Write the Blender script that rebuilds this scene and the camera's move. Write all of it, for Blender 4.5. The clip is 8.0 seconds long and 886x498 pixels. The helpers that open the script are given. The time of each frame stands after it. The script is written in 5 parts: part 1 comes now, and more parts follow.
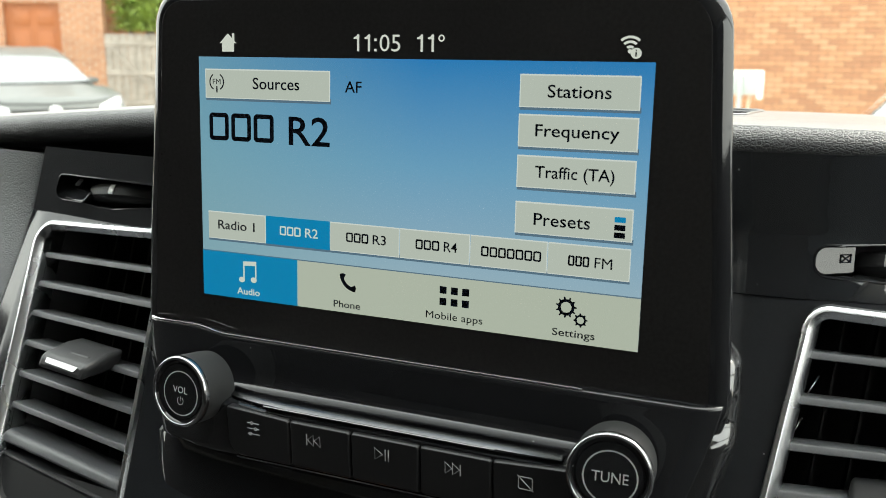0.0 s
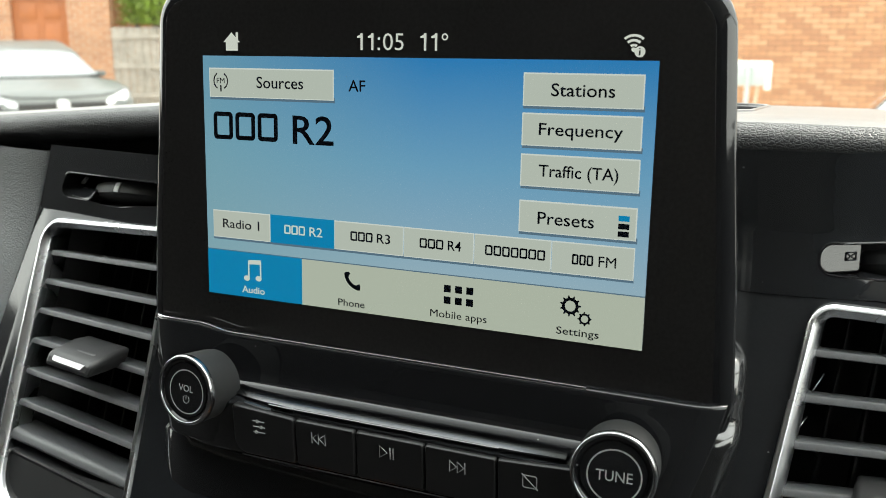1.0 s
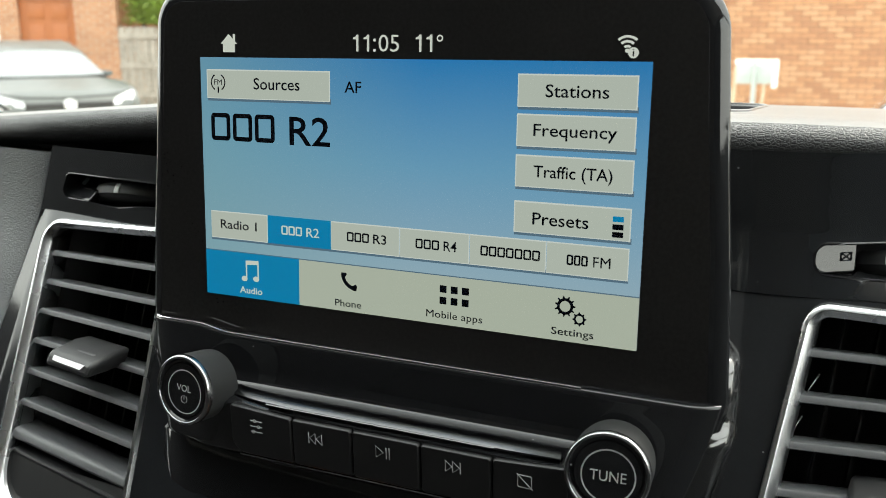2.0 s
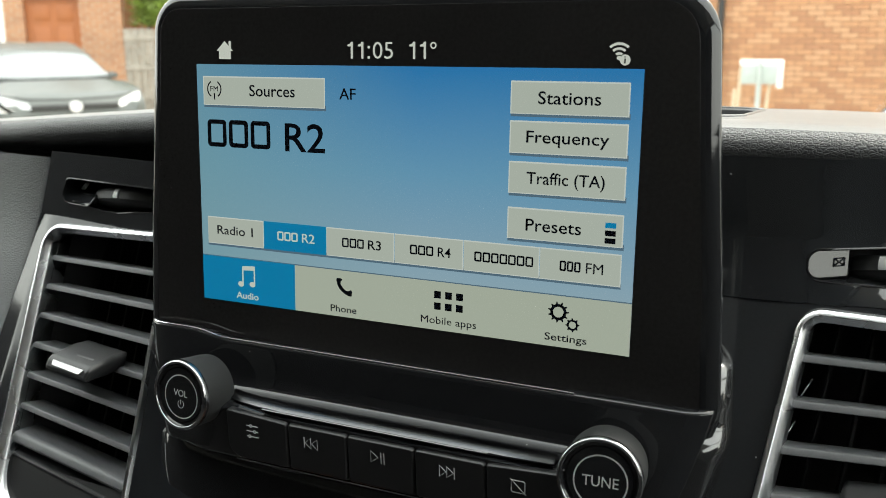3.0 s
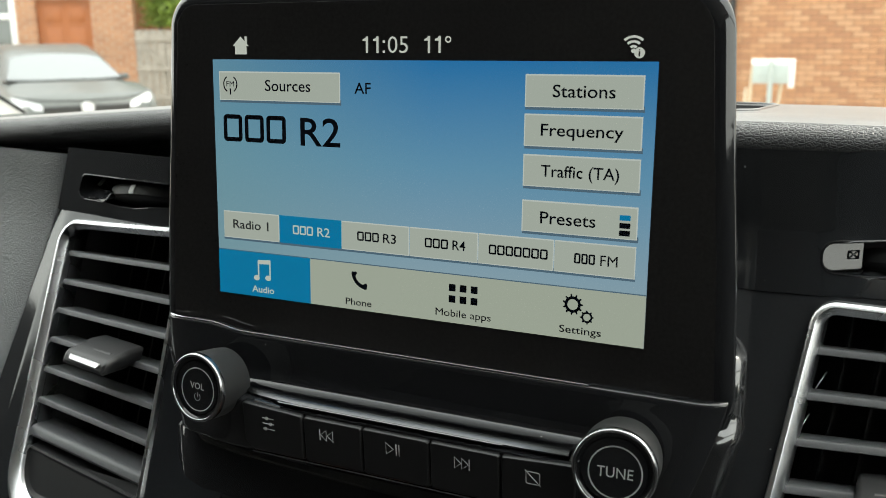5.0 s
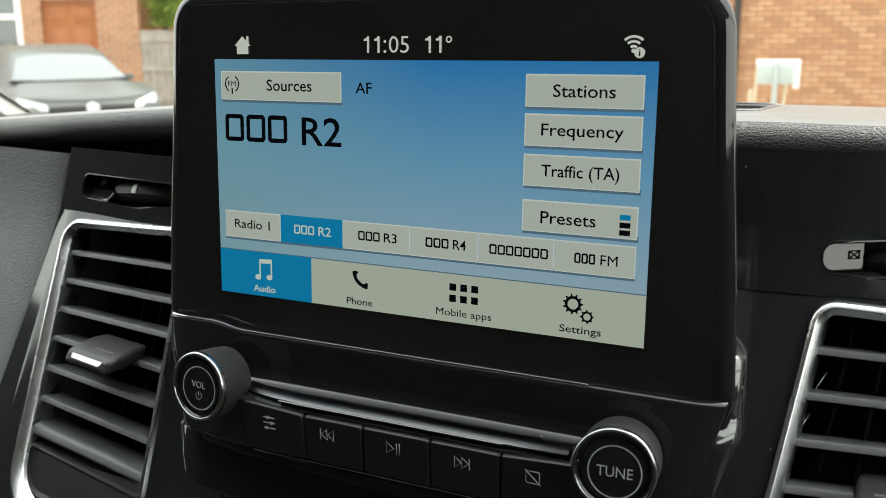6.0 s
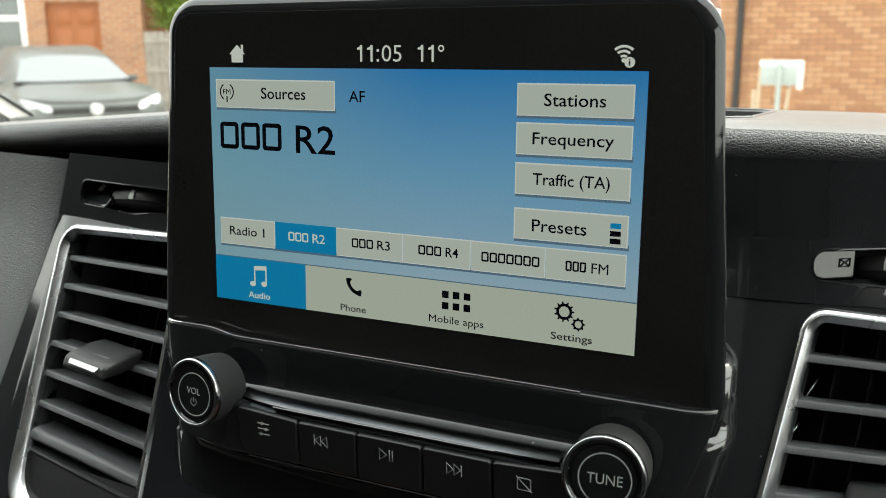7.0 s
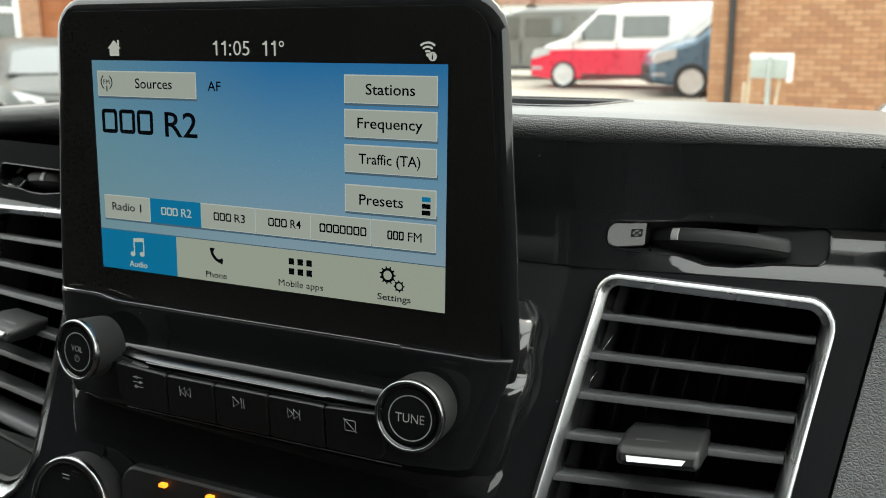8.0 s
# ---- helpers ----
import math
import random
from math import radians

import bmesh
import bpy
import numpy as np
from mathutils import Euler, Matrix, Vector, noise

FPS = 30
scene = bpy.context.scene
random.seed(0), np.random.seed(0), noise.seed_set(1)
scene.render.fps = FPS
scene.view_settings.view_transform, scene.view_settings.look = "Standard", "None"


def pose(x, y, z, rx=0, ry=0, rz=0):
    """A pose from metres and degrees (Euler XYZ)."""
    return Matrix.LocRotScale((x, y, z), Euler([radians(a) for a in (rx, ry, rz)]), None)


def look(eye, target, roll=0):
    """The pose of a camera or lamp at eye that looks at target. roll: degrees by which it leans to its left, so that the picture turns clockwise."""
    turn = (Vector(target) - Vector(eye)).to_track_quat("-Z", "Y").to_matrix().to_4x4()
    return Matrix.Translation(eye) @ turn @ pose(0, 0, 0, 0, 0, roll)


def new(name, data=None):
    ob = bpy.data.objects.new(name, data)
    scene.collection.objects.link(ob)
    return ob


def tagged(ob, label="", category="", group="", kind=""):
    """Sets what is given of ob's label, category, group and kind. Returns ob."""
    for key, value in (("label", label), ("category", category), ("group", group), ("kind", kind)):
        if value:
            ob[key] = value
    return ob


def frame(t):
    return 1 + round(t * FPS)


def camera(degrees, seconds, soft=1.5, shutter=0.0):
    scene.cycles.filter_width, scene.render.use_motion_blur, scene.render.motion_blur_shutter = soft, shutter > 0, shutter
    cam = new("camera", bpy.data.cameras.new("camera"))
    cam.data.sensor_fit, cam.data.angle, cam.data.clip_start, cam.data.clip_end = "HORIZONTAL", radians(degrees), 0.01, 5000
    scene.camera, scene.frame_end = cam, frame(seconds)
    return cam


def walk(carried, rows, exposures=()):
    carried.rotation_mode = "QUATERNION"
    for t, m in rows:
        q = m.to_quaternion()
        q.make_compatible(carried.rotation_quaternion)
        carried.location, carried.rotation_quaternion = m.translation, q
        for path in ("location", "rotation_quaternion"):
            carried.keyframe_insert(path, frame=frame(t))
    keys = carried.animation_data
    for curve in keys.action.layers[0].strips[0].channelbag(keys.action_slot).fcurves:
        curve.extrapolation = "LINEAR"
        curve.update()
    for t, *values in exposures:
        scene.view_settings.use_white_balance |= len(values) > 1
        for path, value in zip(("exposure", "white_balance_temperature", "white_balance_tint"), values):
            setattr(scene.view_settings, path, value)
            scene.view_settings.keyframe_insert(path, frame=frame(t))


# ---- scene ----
# The dashboard's own axes: x to the right, y ahead, z up along the touchscreen, which leans back a little.
DASH = pose(0, 0, 1.45, -2.6, 0, 0)
cam = camera(51.29, 8.0, soft=0.7)
PATH = [
    (0, 0.14330, -0.29327, -0.00743, 23.356, -10.265, 1.340),
    (0.5, 0.14453, -0.29271, -0.00556, 23.639, -10.552, 1.194),
    (1, 0.14416, -0.29259, -0.00506, 23.801, -10.769, 1.092),
    (1.5, 0.14549, -0.29232, -0.00503, 24.019, -10.844, 1.012),
    (3, 0.15198, -0.29146, -0.00208, 24.527, -10.801, 0.826),
    (3.5, 0.15220, -0.29174, -0.00260, 24.732, -10.964, 0.703),
    (4, 0.15178, -0.29305, -0.00249, 24.944, -10.953, 0.691),
    (4.5, 0.15102, -0.29418, -0.00405, 25.042, -10.826, 0.683),
    (6, 0.15302, -0.29421, -0.00455, 25.449, -10.754, 0.709),
    (6.5, 0.15258, -0.29364, -0.00489, 25.527, -10.725, 0.719),
    (7, 0.15710, -0.29378, -0.00179, 25.668, -10.703, 0.676),
    (7.2, 0.16445, -0.29740, 0.00179, 25.712, -10.586, 0.827),
    (7.4, 0.17910, -0.30435, 0.00365, 25.737, -10.475, 0.934),
    (7.6, 0.20124, -0.31413, 0.01137, 25.600, -10.710, 1.026),
    (7.8, 0.21846, -0.31402, 0.00462, 25.482, -10.872, 0.816),
    (7.9, 0.22637, -0.31139, 0.00098, 25.528, -10.761, 0.860),
    (8, 0.23238, -0.30759, -0.00095, 25.479, -11.158, 0.776),
]
cam.data.dof.use_dof, cam.data.dof.focus_distance, cam.data.dof.aperture_fstop = True, 0.345, 21.0
walk(cam, [(t, DASH @ pose(x, y, z, 90 + pitch, 0, yaw) @ pose(0, 0, 0, 0, 0, roll)) for t, x, y, z, yaw, pitch, roll in PATH],
     exposures=[(0.0, 1.57, 6500, 2), (1.5, 1.5, 6500, 2), (4.0, 1.25, 6500, 2), (6.5, 1.2, 6500, 2), (7.2, 1.2, 6500, 2), (8.0, 1.0, 6500, 2)])

# ---- world and light: an overcast late morning ----
world = bpy.data.worlds.new("sky")
scene.world = world
world.use_nodes = True
wn = world.node_tree.nodes
sky = wn.new("ShaderNodeTexSky")
sky.sky_type = "NISHITA"
sky.sun_disc = False
sky.sun_elevation, sky.sun_rotation = radians(50), radians(37)
sky.air_density, sky.dust_density = 2.0, 6.0
wash = wn.new("ShaderNodeMixRGB")
wash.inputs[0].default_value = 0.8
wash.inputs[2].default_value = (9.4, 9.35, 9.1, 1)
world.node_tree.links.new(sky.outputs[0], wash.inputs[1])
world.node_tree.links.new(wash.outputs[0], wn["Background"].inputs[0])
wn["Background"].inputs[1].default_value = 0.17
sun_data = bpy.data.lights.new("sun", "SUN")
sun_data.energy, sun_data.angle, sun_data.color = 1.2, radians(25), (1.0, 0.97, 0.93)
sun_lamp = new("sun", sun_data)
sun_lamp.matrix_world = look((9, 12, 18), (0, 0, 0))


# ---- materials ----
def mat(name, base, rough=0.5, metal=0.0, grain=None, bump=0.0, scale=300.0, spec=0.5, vary=0.12, big=6.0, emit=None, power=0.0, coat=0.0, coat_rough=0.05, sheen=0.0, pattern="noise"):
    """A procedural surface: base colour varied at two scales, a fine relief, and roughness that varies with wear."""
    m = bpy.data.materials.new(name)
    m.use_nodes = True
    n, li = m.node_tree.nodes, m.node_tree.links
    b = n["Principled BSDF"]
    b.inputs["Roughness"].default_value, b.inputs["Metallic"].default_value = rough, metal
    b.inputs["Specular IOR Level"].default_value = spec
    b.inputs["Coat Weight"].default_value = coat
    b.inputs["Sheen Weight"].default_value, b.inputs["Sheen Roughness"].default_value = sheen, 0.35
    b.inputs["Coat Roughness"].default_value = coat_rough
    co = n.new("ShaderNodeTexCoord")
    fine, wide = n.new("ShaderNodeTexNoise"), n.new("ShaderNodeTexNoise")
    fine.inputs["Scale"].default_value, wide.inputs["Scale"].default_value = scale, big
    fine.inputs["Detail"].default_value, wide.inputs["Detail"].default_value = 3, 4
    for x in (fine, wide):
        li.new(co.outputs["Object"], x.inputs["Vector"])
    mix = n.new("ShaderNodeMath")
    mix.operation = "ADD"
    li.new(fine.outputs["Fac"], mix.inputs[0])
    li.new(wide.outputs["Fac"], mix.inputs[1])
    ramp = n.new("ShaderNodeMapRange")
    ramp.inputs["From Min"].default_value, ramp.inputs["From Max"].default_value = 0.6, 1.4
    ramp.inputs["To Min"].default_value, ramp.inputs["To Max"].default_value = 1 - vary, 1 + vary
    li.new(mix.outputs[0], ramp.inputs["Value"])
    tint = n.new("ShaderNodeMixRGB")
    tint.blend_type = "MULTIPLY"
    tint.inputs[0].default_value = 1
    tint.inputs[1].default_value = (*base, 1)
    li.new(ramp.outputs[0], tint.inputs[2])
    li.new(tint.outputs[0], b.inputs["Base Color"])
    worn = n.new("ShaderNodeMapRange")
    worn.inputs["From Min"].default_value, worn.inputs["From Max"].default_value = 0.3, 0.7
    worn.inputs["To Min"].default_value, worn.inputs["To Max"].default_value = rough * 0.85, min(1, rough * 1.2)
    li.new(wide.outputs["Fac"], worn.inputs["Value"])
    li.new(worn.outputs[0], b.inputs["Roughness"])
    if bump:
        relief = n.new("ShaderNodeBump")
        relief.inputs["Strength"].default_value, relief.inputs["Distance"].default_value = bump, grain or 0.001
        if pattern == "leather":
            cell = n.new("ShaderNodeTexVoronoi")
            cell.feature = "DISTANCE_TO_EDGE"
            cell.inputs["Scale"].default_value = scale
            warp = n.new("ShaderNodeMixRGB")
            warp.blend_type, warp.inputs[0].default_value = "ADD", 0.0012
            li.new(co.outputs["Object"], warp.inputs[1])
            li.new(fine.outputs["Color"], warp.inputs[2])
            drawn = n.new("ShaderNodeMapping")
            drawn.inputs["Scale"].default_value = (0.65, 1, 1)
            li.new(warp.outputs[0], drawn.inputs[0])
            li.new(drawn.outputs[0], cell.inputs["Vector"])
            edge = n.new("ShaderNodeMapRange")
            edge.inputs["From Max"].default_value = 0.22
            li.new(cell.outputs["Distance"], edge.inputs["Value"])
            li.new(edge.outputs[0], relief.inputs["Height"])
        else:
            li.new(fine.outputs["Fac"], relief.inputs["Height"])
        li.new(relief.outputs[0], b.inputs["Normal"])
        if pattern == "leather":
            skin = n.new("ShaderNodeBump")
            skin.inputs["Strength"].default_value, skin.inputs["Distance"].default_value = bump * 0.4, grain or 0.001
            li.new(edge.outputs[0], skin.inputs["Height"])
            li.new(skin.outputs[0], b.inputs["Coat Normal"])
    if emit:
        b.inputs["Emission Color"].default_value = (*emit, 1)
        b.inputs["Emission Strength"].default_value = power
    return m


GLOW = 0.25  # the display's brightness beside daylight


def lit(name, colour, power=1.0):
    """A lit patch of the display: black glass that gives off its colour."""
    return mat(name, (0.01, 0.01, 0.01), rough=0.25, emit=colour, power=power * GLOW, vary=0.02)


GLOSS = mat("gloss_black_plastic", (0.016, 0.0164, 0.018), rough=0.06, vary=0.1, big=20, scale=900, bump=0.02, grain=0.0002, spec=0.7)
def dusty(m, cell=110.0, size=0.035):
    """Sparse pale specks of dust on a glossy surface."""
    n, li = m.node_tree.nodes, m.node_tree.links
    b = n["Principled BSDF"]
    source = b.inputs["Base Color"].links[0].from_socket
    co, speck, near, pick, both, mix = (n.new("ShaderNode" + k) for k in ("TexCoord", "TexVoronoi", "Math", "Math", "Math", "MixRGB"))
    speck.inputs["Scale"].default_value = cell
    li.new(co.outputs["Object"], speck.inputs["Vector"])
    near.operation, near.inputs[1].default_value = "LESS_THAN", size
    li.new(speck.outputs["Distance"], near.inputs[0])
    sep = n.new("ShaderNodeSeparateColor")
    li.new(speck.outputs["Color"], sep.inputs[0])
    pick.operation, pick.inputs[1].default_value = "LESS_THAN", 0.3
    li.new(sep.outputs[0], pick.inputs[0])
    both.operation = "MULTIPLY"
    li.new(near.outputs[0], both.inputs[0])
    li.new(pick.outputs[0], both.inputs[1])
    li.new(both.outputs[0], mix.inputs[0])
    li.new(source, mix.inputs[1])
    mix.inputs[2].default_value = (0.3, 0.3, 0.3, 1)
    li.new(mix.outputs[0], b.inputs["Base Color"])


dusty(GLOSS)
GLASS_BLACK = mat("black_screen_glass", (0.021, 0.020, 0.020), rough=0.07, vary=0.3, big=15, scale=700)
LEATHER = mat("black_grained_vinyl", (0.010, 0.0104, 0.0112), rough=0.6, bump=0.75, grain=0.0008, scale=800, pattern="leather", coat=0.6, coat_rough=0.28, spec=0.25)
# Lit copy of the vinyl: coat and colour raised for the top's skylight sheen.
LEATHER_TOP = mat("black_vinyl_sheen_copy", (0.013, 0.0134, 0.0142), rough=0.6, bump=0.12, grain=0.0004, scale=950, pattern="leather", coat=1.0, coat_rough=0.40, spec=0.4)
for m_ in (LEATHER, LEATHER_TOP):
    m_.node_tree.nodes["Principled BSDF"].inputs["Coat IOR"].default_value = 1.5
GREY_GRAIN = mat("dark_grey_grained_plastic", (0.185, 0.19, 0.194), rough=0.5, bump=0.6, grain=0.0004, scale=800, pattern="leather")
FASCIA_BLACK = mat("gloss_black_fascia", (0.019, 0.0203, 0.0225), rough=0.08, spec=0.4, scale=900, big=20)
dusty(FASCIA_BLACK)
PIANO_BLACK = mat("piano_black_trim", (0.024, 0.0255, 0.028), rough=0.07, spec=1.0, scale=900, big=20)
dusty(PIANO_BLACK)
# Gloss black with coat and specular raised to brighten the shoulder highlights.
SOFT_GLOSS = mat("soft_gloss_plastic", (0.02, 0.02, 0.021), rough=0.14, spec=0.9, vary=0.1, scale=900, coat=1.0, coat_rough=0.08)
MATT = mat("matt_black_plastic", (0.024, 0.024, 0.025), rough=0.5, bump=0.15, grain=0.0002, scale=1500)
SLAT = mat("satin_black_slat_plastic", (0.086, 0.088, 0.092), rough=0.36, bump=0.12, grain=0.0002, scale=1200)
KEY_BLACK = mat("black_key_plastic", (0.017, 0.017, 0.018), rough=0.38, bump=0.1, grain=0.0002, scale=1500)
DEEP = mat("unlit_duct_plastic", (0.06, 0.06, 0.062), rough=0.9, spec=0.15)
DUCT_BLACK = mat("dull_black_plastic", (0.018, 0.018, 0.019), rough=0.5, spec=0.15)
TAB_BLACK = mat("black_tab_plastic", (0.03, 0.03, 0.031), rough=0.38, bump=0.12, grain=0.0002, scale=1200)
RUBBER = mat("soft_knob_rubber", (0.026, 0.0265, 0.027), rough=0.6, bump=0.15, grain=0.0002, scale=1800)
RING_CHROME = mat("dark_knob_chrome", (0.42, 0.42, 0.43), rough=0.2, metal=1.0, vary=0.06, big=25, scale=800)
WHEEL_RUBBER = mat("thumbwheel_rubber", (0.045, 0.046, 0.047), rough=0.5, bump=0.15, grain=0.0002, scale=1800)
CHROME = mat("satin_chrome", (0.66, 0.67, 0.69), rough=0.27, metal=1.0, vary=0.06, big=25, scale=800)
BRIGHT = mat("highlight_metal", (0.8, 0.8, 0.82), rough=0.1, metal=1.0, vary=0.05, big=30, scale=800)
SILVER = mat("grey_satin_trim", (0.5, 0.51, 0.52), rough=0.24, metal=0.9, vary=0.08, scale=600, big=30)
BLADE = mat("dark_satin_metal", (0.13, 0.13, 0.135), rough=0.2, metal=1.0, vary=0.08, scale=600, big=30)
INSERT = mat("satin_metal_insert", (0.24, 0.24, 0.245), rough=0.25, metal=1.0, vary=0.08, scale=600, big=30)
TAB_METAL = mat("brushed_bright_metal", (0.62, 0.62, 0.63), rough=0.42, metal=0.6, vary=0.05, scale=600, big=30)
WHITE_MARK = mat("white_paint_mark", (0.75, 0.75, 0.74), rough=0.5)
WHITE_INK = mat("white_print", (0.55, 0.56, 0.55), rough=0.6)
ICON_INK = mat("grey_print", (0.5, 0.51, 0.51), rough=0.6)


def gradient_screen():
    """The display's sky-blue ground, paler towards its foot and its edge."""
    m = bpy.data.materials.new("display_blue_gradient")
    m.use_nodes = True
    n, li = m.node_tree.nodes, m.node_tree.links
    b = n["Principled BSDF"]
    b.inputs["Base Color"].default_value = (0.01, 0.01, 0.01, 1)
    b.inputs["Roughness"].default_value = 0.25
    co, sep = n.new("ShaderNodeTexCoord"), n.new("ShaderNodeSeparateXYZ")
    li.new(co.outputs["Generated"], sep.inputs[0])
    ramp = n.new("ShaderNodeValToRGB")
    e = ramp.color_ramp.elements
    e[0].position, e[0].color = 0.15, (0.40, 0.55, 0.66, 1)
    e[1].position, e[1].color = 1.0, (0.035, 0.25, 0.60, 1)
    mid = e.new(0.6)
    mid.color = (0.19, 0.43, 0.66, 1)
    li.new(sep.outputs[2], ramp.inputs[0])
    pale = n.new("ShaderNodeMixRGB")
    pale.inputs[2].default_value = (0.25, 0.46, 0.53, 1)
    fade = n.new("ShaderNodeMapRange")
    fade.inputs["From Min"].default_value, fade.inputs["From Max"].default_value = 0.55, 0.0
    fade.inputs["To Min"].default_value, fade.inputs["To Max"].default_value = 0.0, 0.7
    li.new(sep.outputs[0], fade.inputs["Value"])
    li.new(fade.outputs[0], pale.inputs[0])
    li.new(ramp.outputs[0], pale.inputs[1])
    li.new(pale.outputs[0], b.inputs["Emission Color"])
    b.inputs["Emission Strength"].default_value = GLOW
    return m


UI_BLUE = gradient_screen()
UI_PALE = lit("display_pale_button", (0.60, 0.64, 0.57))
UI_BAR = lit("display_pale_bar", (0.56, 0.60, 0.50))
UI_CYAN = lit("display_cyan", (0.008, 0.27, 0.56))
UI_SHADE = lit("display_button_shade", (0.12, 0.20, 0.28))
UI_LIGHT = lit("display_button_edge", (0.78, 0.82, 0.78))
UI_INK = mat("display_dark_letters", (0.004, 0.006, 0.012), rough=0.25)
UI_WHITE = lit("display_white", (0.78, 0.80, 0.72))
AMBER = mat("amber_lamp", (0.5, 0.2, 0.02), emit=(1.0, 0.23, 0.015), power=1.5)


# ---- builders ----
def part(name, bm, material, parent=None, label="", smooth=True, angle=35):
    """Links a bmesh as one mesh object under a thing or a part."""
    bmesh.ops.recalc_face_normals(bm, faces=bm.faces)
    data = bpy.data.meshes.new(name)
    for f in bm.faces:
        f.smooth = smooth and len(f.verts) <= 4
    for e in bm.edges:
        if len(e.link_faces) == 2 and e.calc_face_angle(0) > radians(angle):
            e.smooth = False
    bm.to_mesh(data)
    bm.free()
    data.materials.append(material)
    ob = new(name, data)
    ob.parent = parent
    if label:
        tagged(ob, label)
    return ob


def thing(name, label, category, group="", kind="", m=DASH):
    ob = new(name)
    ob.empty_display_size = 0.02
    ob.matrix_world = m
    return tagged(ob, label, category, group, kind)


def top(ob, label, category, group="", kind="", m=None):
    """Makes a single mesh a thing of its own."""
    if m is not None:
        ob.matrix_world = m
    return tagged(ob, label, category, group, kind)


def box(bm, x0, x1, y0, y1, z0, z1, bevel=0.0, segments=2):
    vs = [bm.verts.new((x, y, z)) for x in (x0, x1) for y in (y0, y1) for z in (z0, z1)]
    fs = [bm.faces.new([vs[i] for i in q]) for q in ((0, 1, 3, 2), (4, 6, 7, 5), (0, 4, 5, 1), (2, 3, 7, 6), (0, 2, 6, 4), (1, 5, 7, 3))]
    if bevel:
        es = list({e for f in fs for e in f.edges})
        bmesh.ops.bevel(bm, geom=es, offset=bevel, segments=segments, affect="EDGES", profile=0.5)
    return bm


def loft(bm, rings, closed=True, cap0=True, cap1=True):
    """Skins rings of the same count of points."""
    rows = [[bm.verts.new(p) for p in ring] for ring in rings]
    n = len(rows[0])
    for a, b in zip(rows, rows[1:]):
        for i in range(n if closed else n - 1):
            j = (i + 1) % n
            bm.faces.new((a[i], a[j], b[j], b[i]))
    if closed and cap0:
        bm.faces.new(rows[0])
    if closed and cap1:
        bm.faces.new(rows[-1])
    return bm


def rounded(corners, radii, steps=6):
    """A polygon of (x, z) corners with rounded corners."""
    out, n = [], len(corners)
    for i, (c, r) in enumerate(zip(corners, radii)):
        c = Vector(c)
        a, b = (Vector(corners[i - 1]) - c).normalized(), (Vector(corners[(i + 1) % n]) - c).normalized()
        if r <= 0:
            out.append(c)
            continue
        half = a.angle(b) / 2
        d, mid = r / math.tan(half), (a + b).normalized() * (r / math.sin(half))
        p0, p1, o = c + a * d, c + b * d, c + mid
        for k in range(steps + 1):
            v = (p0 - o).lerp(p1 - o, k / steps)
            out.append(o + v.normalized() * r)
    return out


def shrink(pts, d):
    """The closed outline moved inwards by d."""
    out, n = [], len(pts)
    area = sum(pts[i - 1][0] * pts[i][1] - pts[i][0] * pts[i - 1][1] for i in range(n))
    sign = 1 if area > 0 else -1
    for i in range(n):
        t = (Vector(pts[(i + 1) % n]) - Vector(pts[i - 1])).normalized()
        out.append(Vector(pts[i]) + Vector((-t.y, t.x)) * d * sign)
    return out


def dense(pts, step=0.004):
    """The closed outline with points added, so that none are further apart than step."""
    out = []
    for a, b in zip(pts, list(pts[1:]) + list(pts[:1])):
        a, b = Vector(a), Vector(b)
        n = max(1, math.ceil((b - a).length / step))
        out += [a.lerp(b, k / n) for k in range(n)]
    return out


def prism(bm, outline, y0, y1, bevel=0.0, soft_back=False):
    """An outline of (x, z) made solid between y0 (front) and y1 (back), its front edge rounded by bevel."""
    rings = []
    if bevel:
        for a in (0, 30, 60, 90):
            s = radians(a)
            rings.append([(p[0], y0 + bevel * (1 - math.sin(s)), p[1]) for p in shrink(outline, bevel * (1 - math.cos(s)))])
        rings.reverse()
        rings = rings[::-1] if rings[0][0][1] > rings[-1][0][1] else rings
        rings = sorted(rings, key=lambda r: r[0][1])
    else:
        rings.append([(p[0], y0, p[1]) for p in outline])
    rings.append([(p[0], y1, p[1]) for p in outline])
    return loft(bm, rings)


def lathe(bm, profile, axis_at, direction, steps=48):
    """Turns (radius, along) pairs round an axis that runs from axis_at in the direction given."""
    d = Vector(direction).normalized()
    u = d.orthogonal().normalized()
    w = d.cross(u)
    rings = [[Vector(axis_at) + d * a + (u * math.cos(2 * math.pi * k / steps) + w * math.sin(2 * math.pi * k / steps)) * r
              for k in range(steps)] for r, a in profile]
    return loft(bm, rings)


def disc_ring(bm, centre, r0, r1, direction, depth=0.0002, steps=40):
    d = Vector(direction).normalized()
    return lathe_ring(bm, [(r0, 0), (r0, depth), (r1, depth), (r1, 0)], centre, d, steps)


def lathe_ring(bm, profile, centre, d, steps=40):
    u = Vector(d).orthogonal().normalized()
    w = Vector(d).cross(u)
    rows = []
    for r, a in profile + profile[:1]:
        rows.append([Vector(centre) + Vector(d) * a + (u * math.cos(2 * math.pi * k / steps) + w * math.sin(2 * math.pi * k / steps)) * r for k in range(steps)])
    loft(bm, rows, cap0=False, cap1=False)
    bmesh.ops.remove_doubles(bm, verts=bm.verts, dist=1e-6)
    return bm


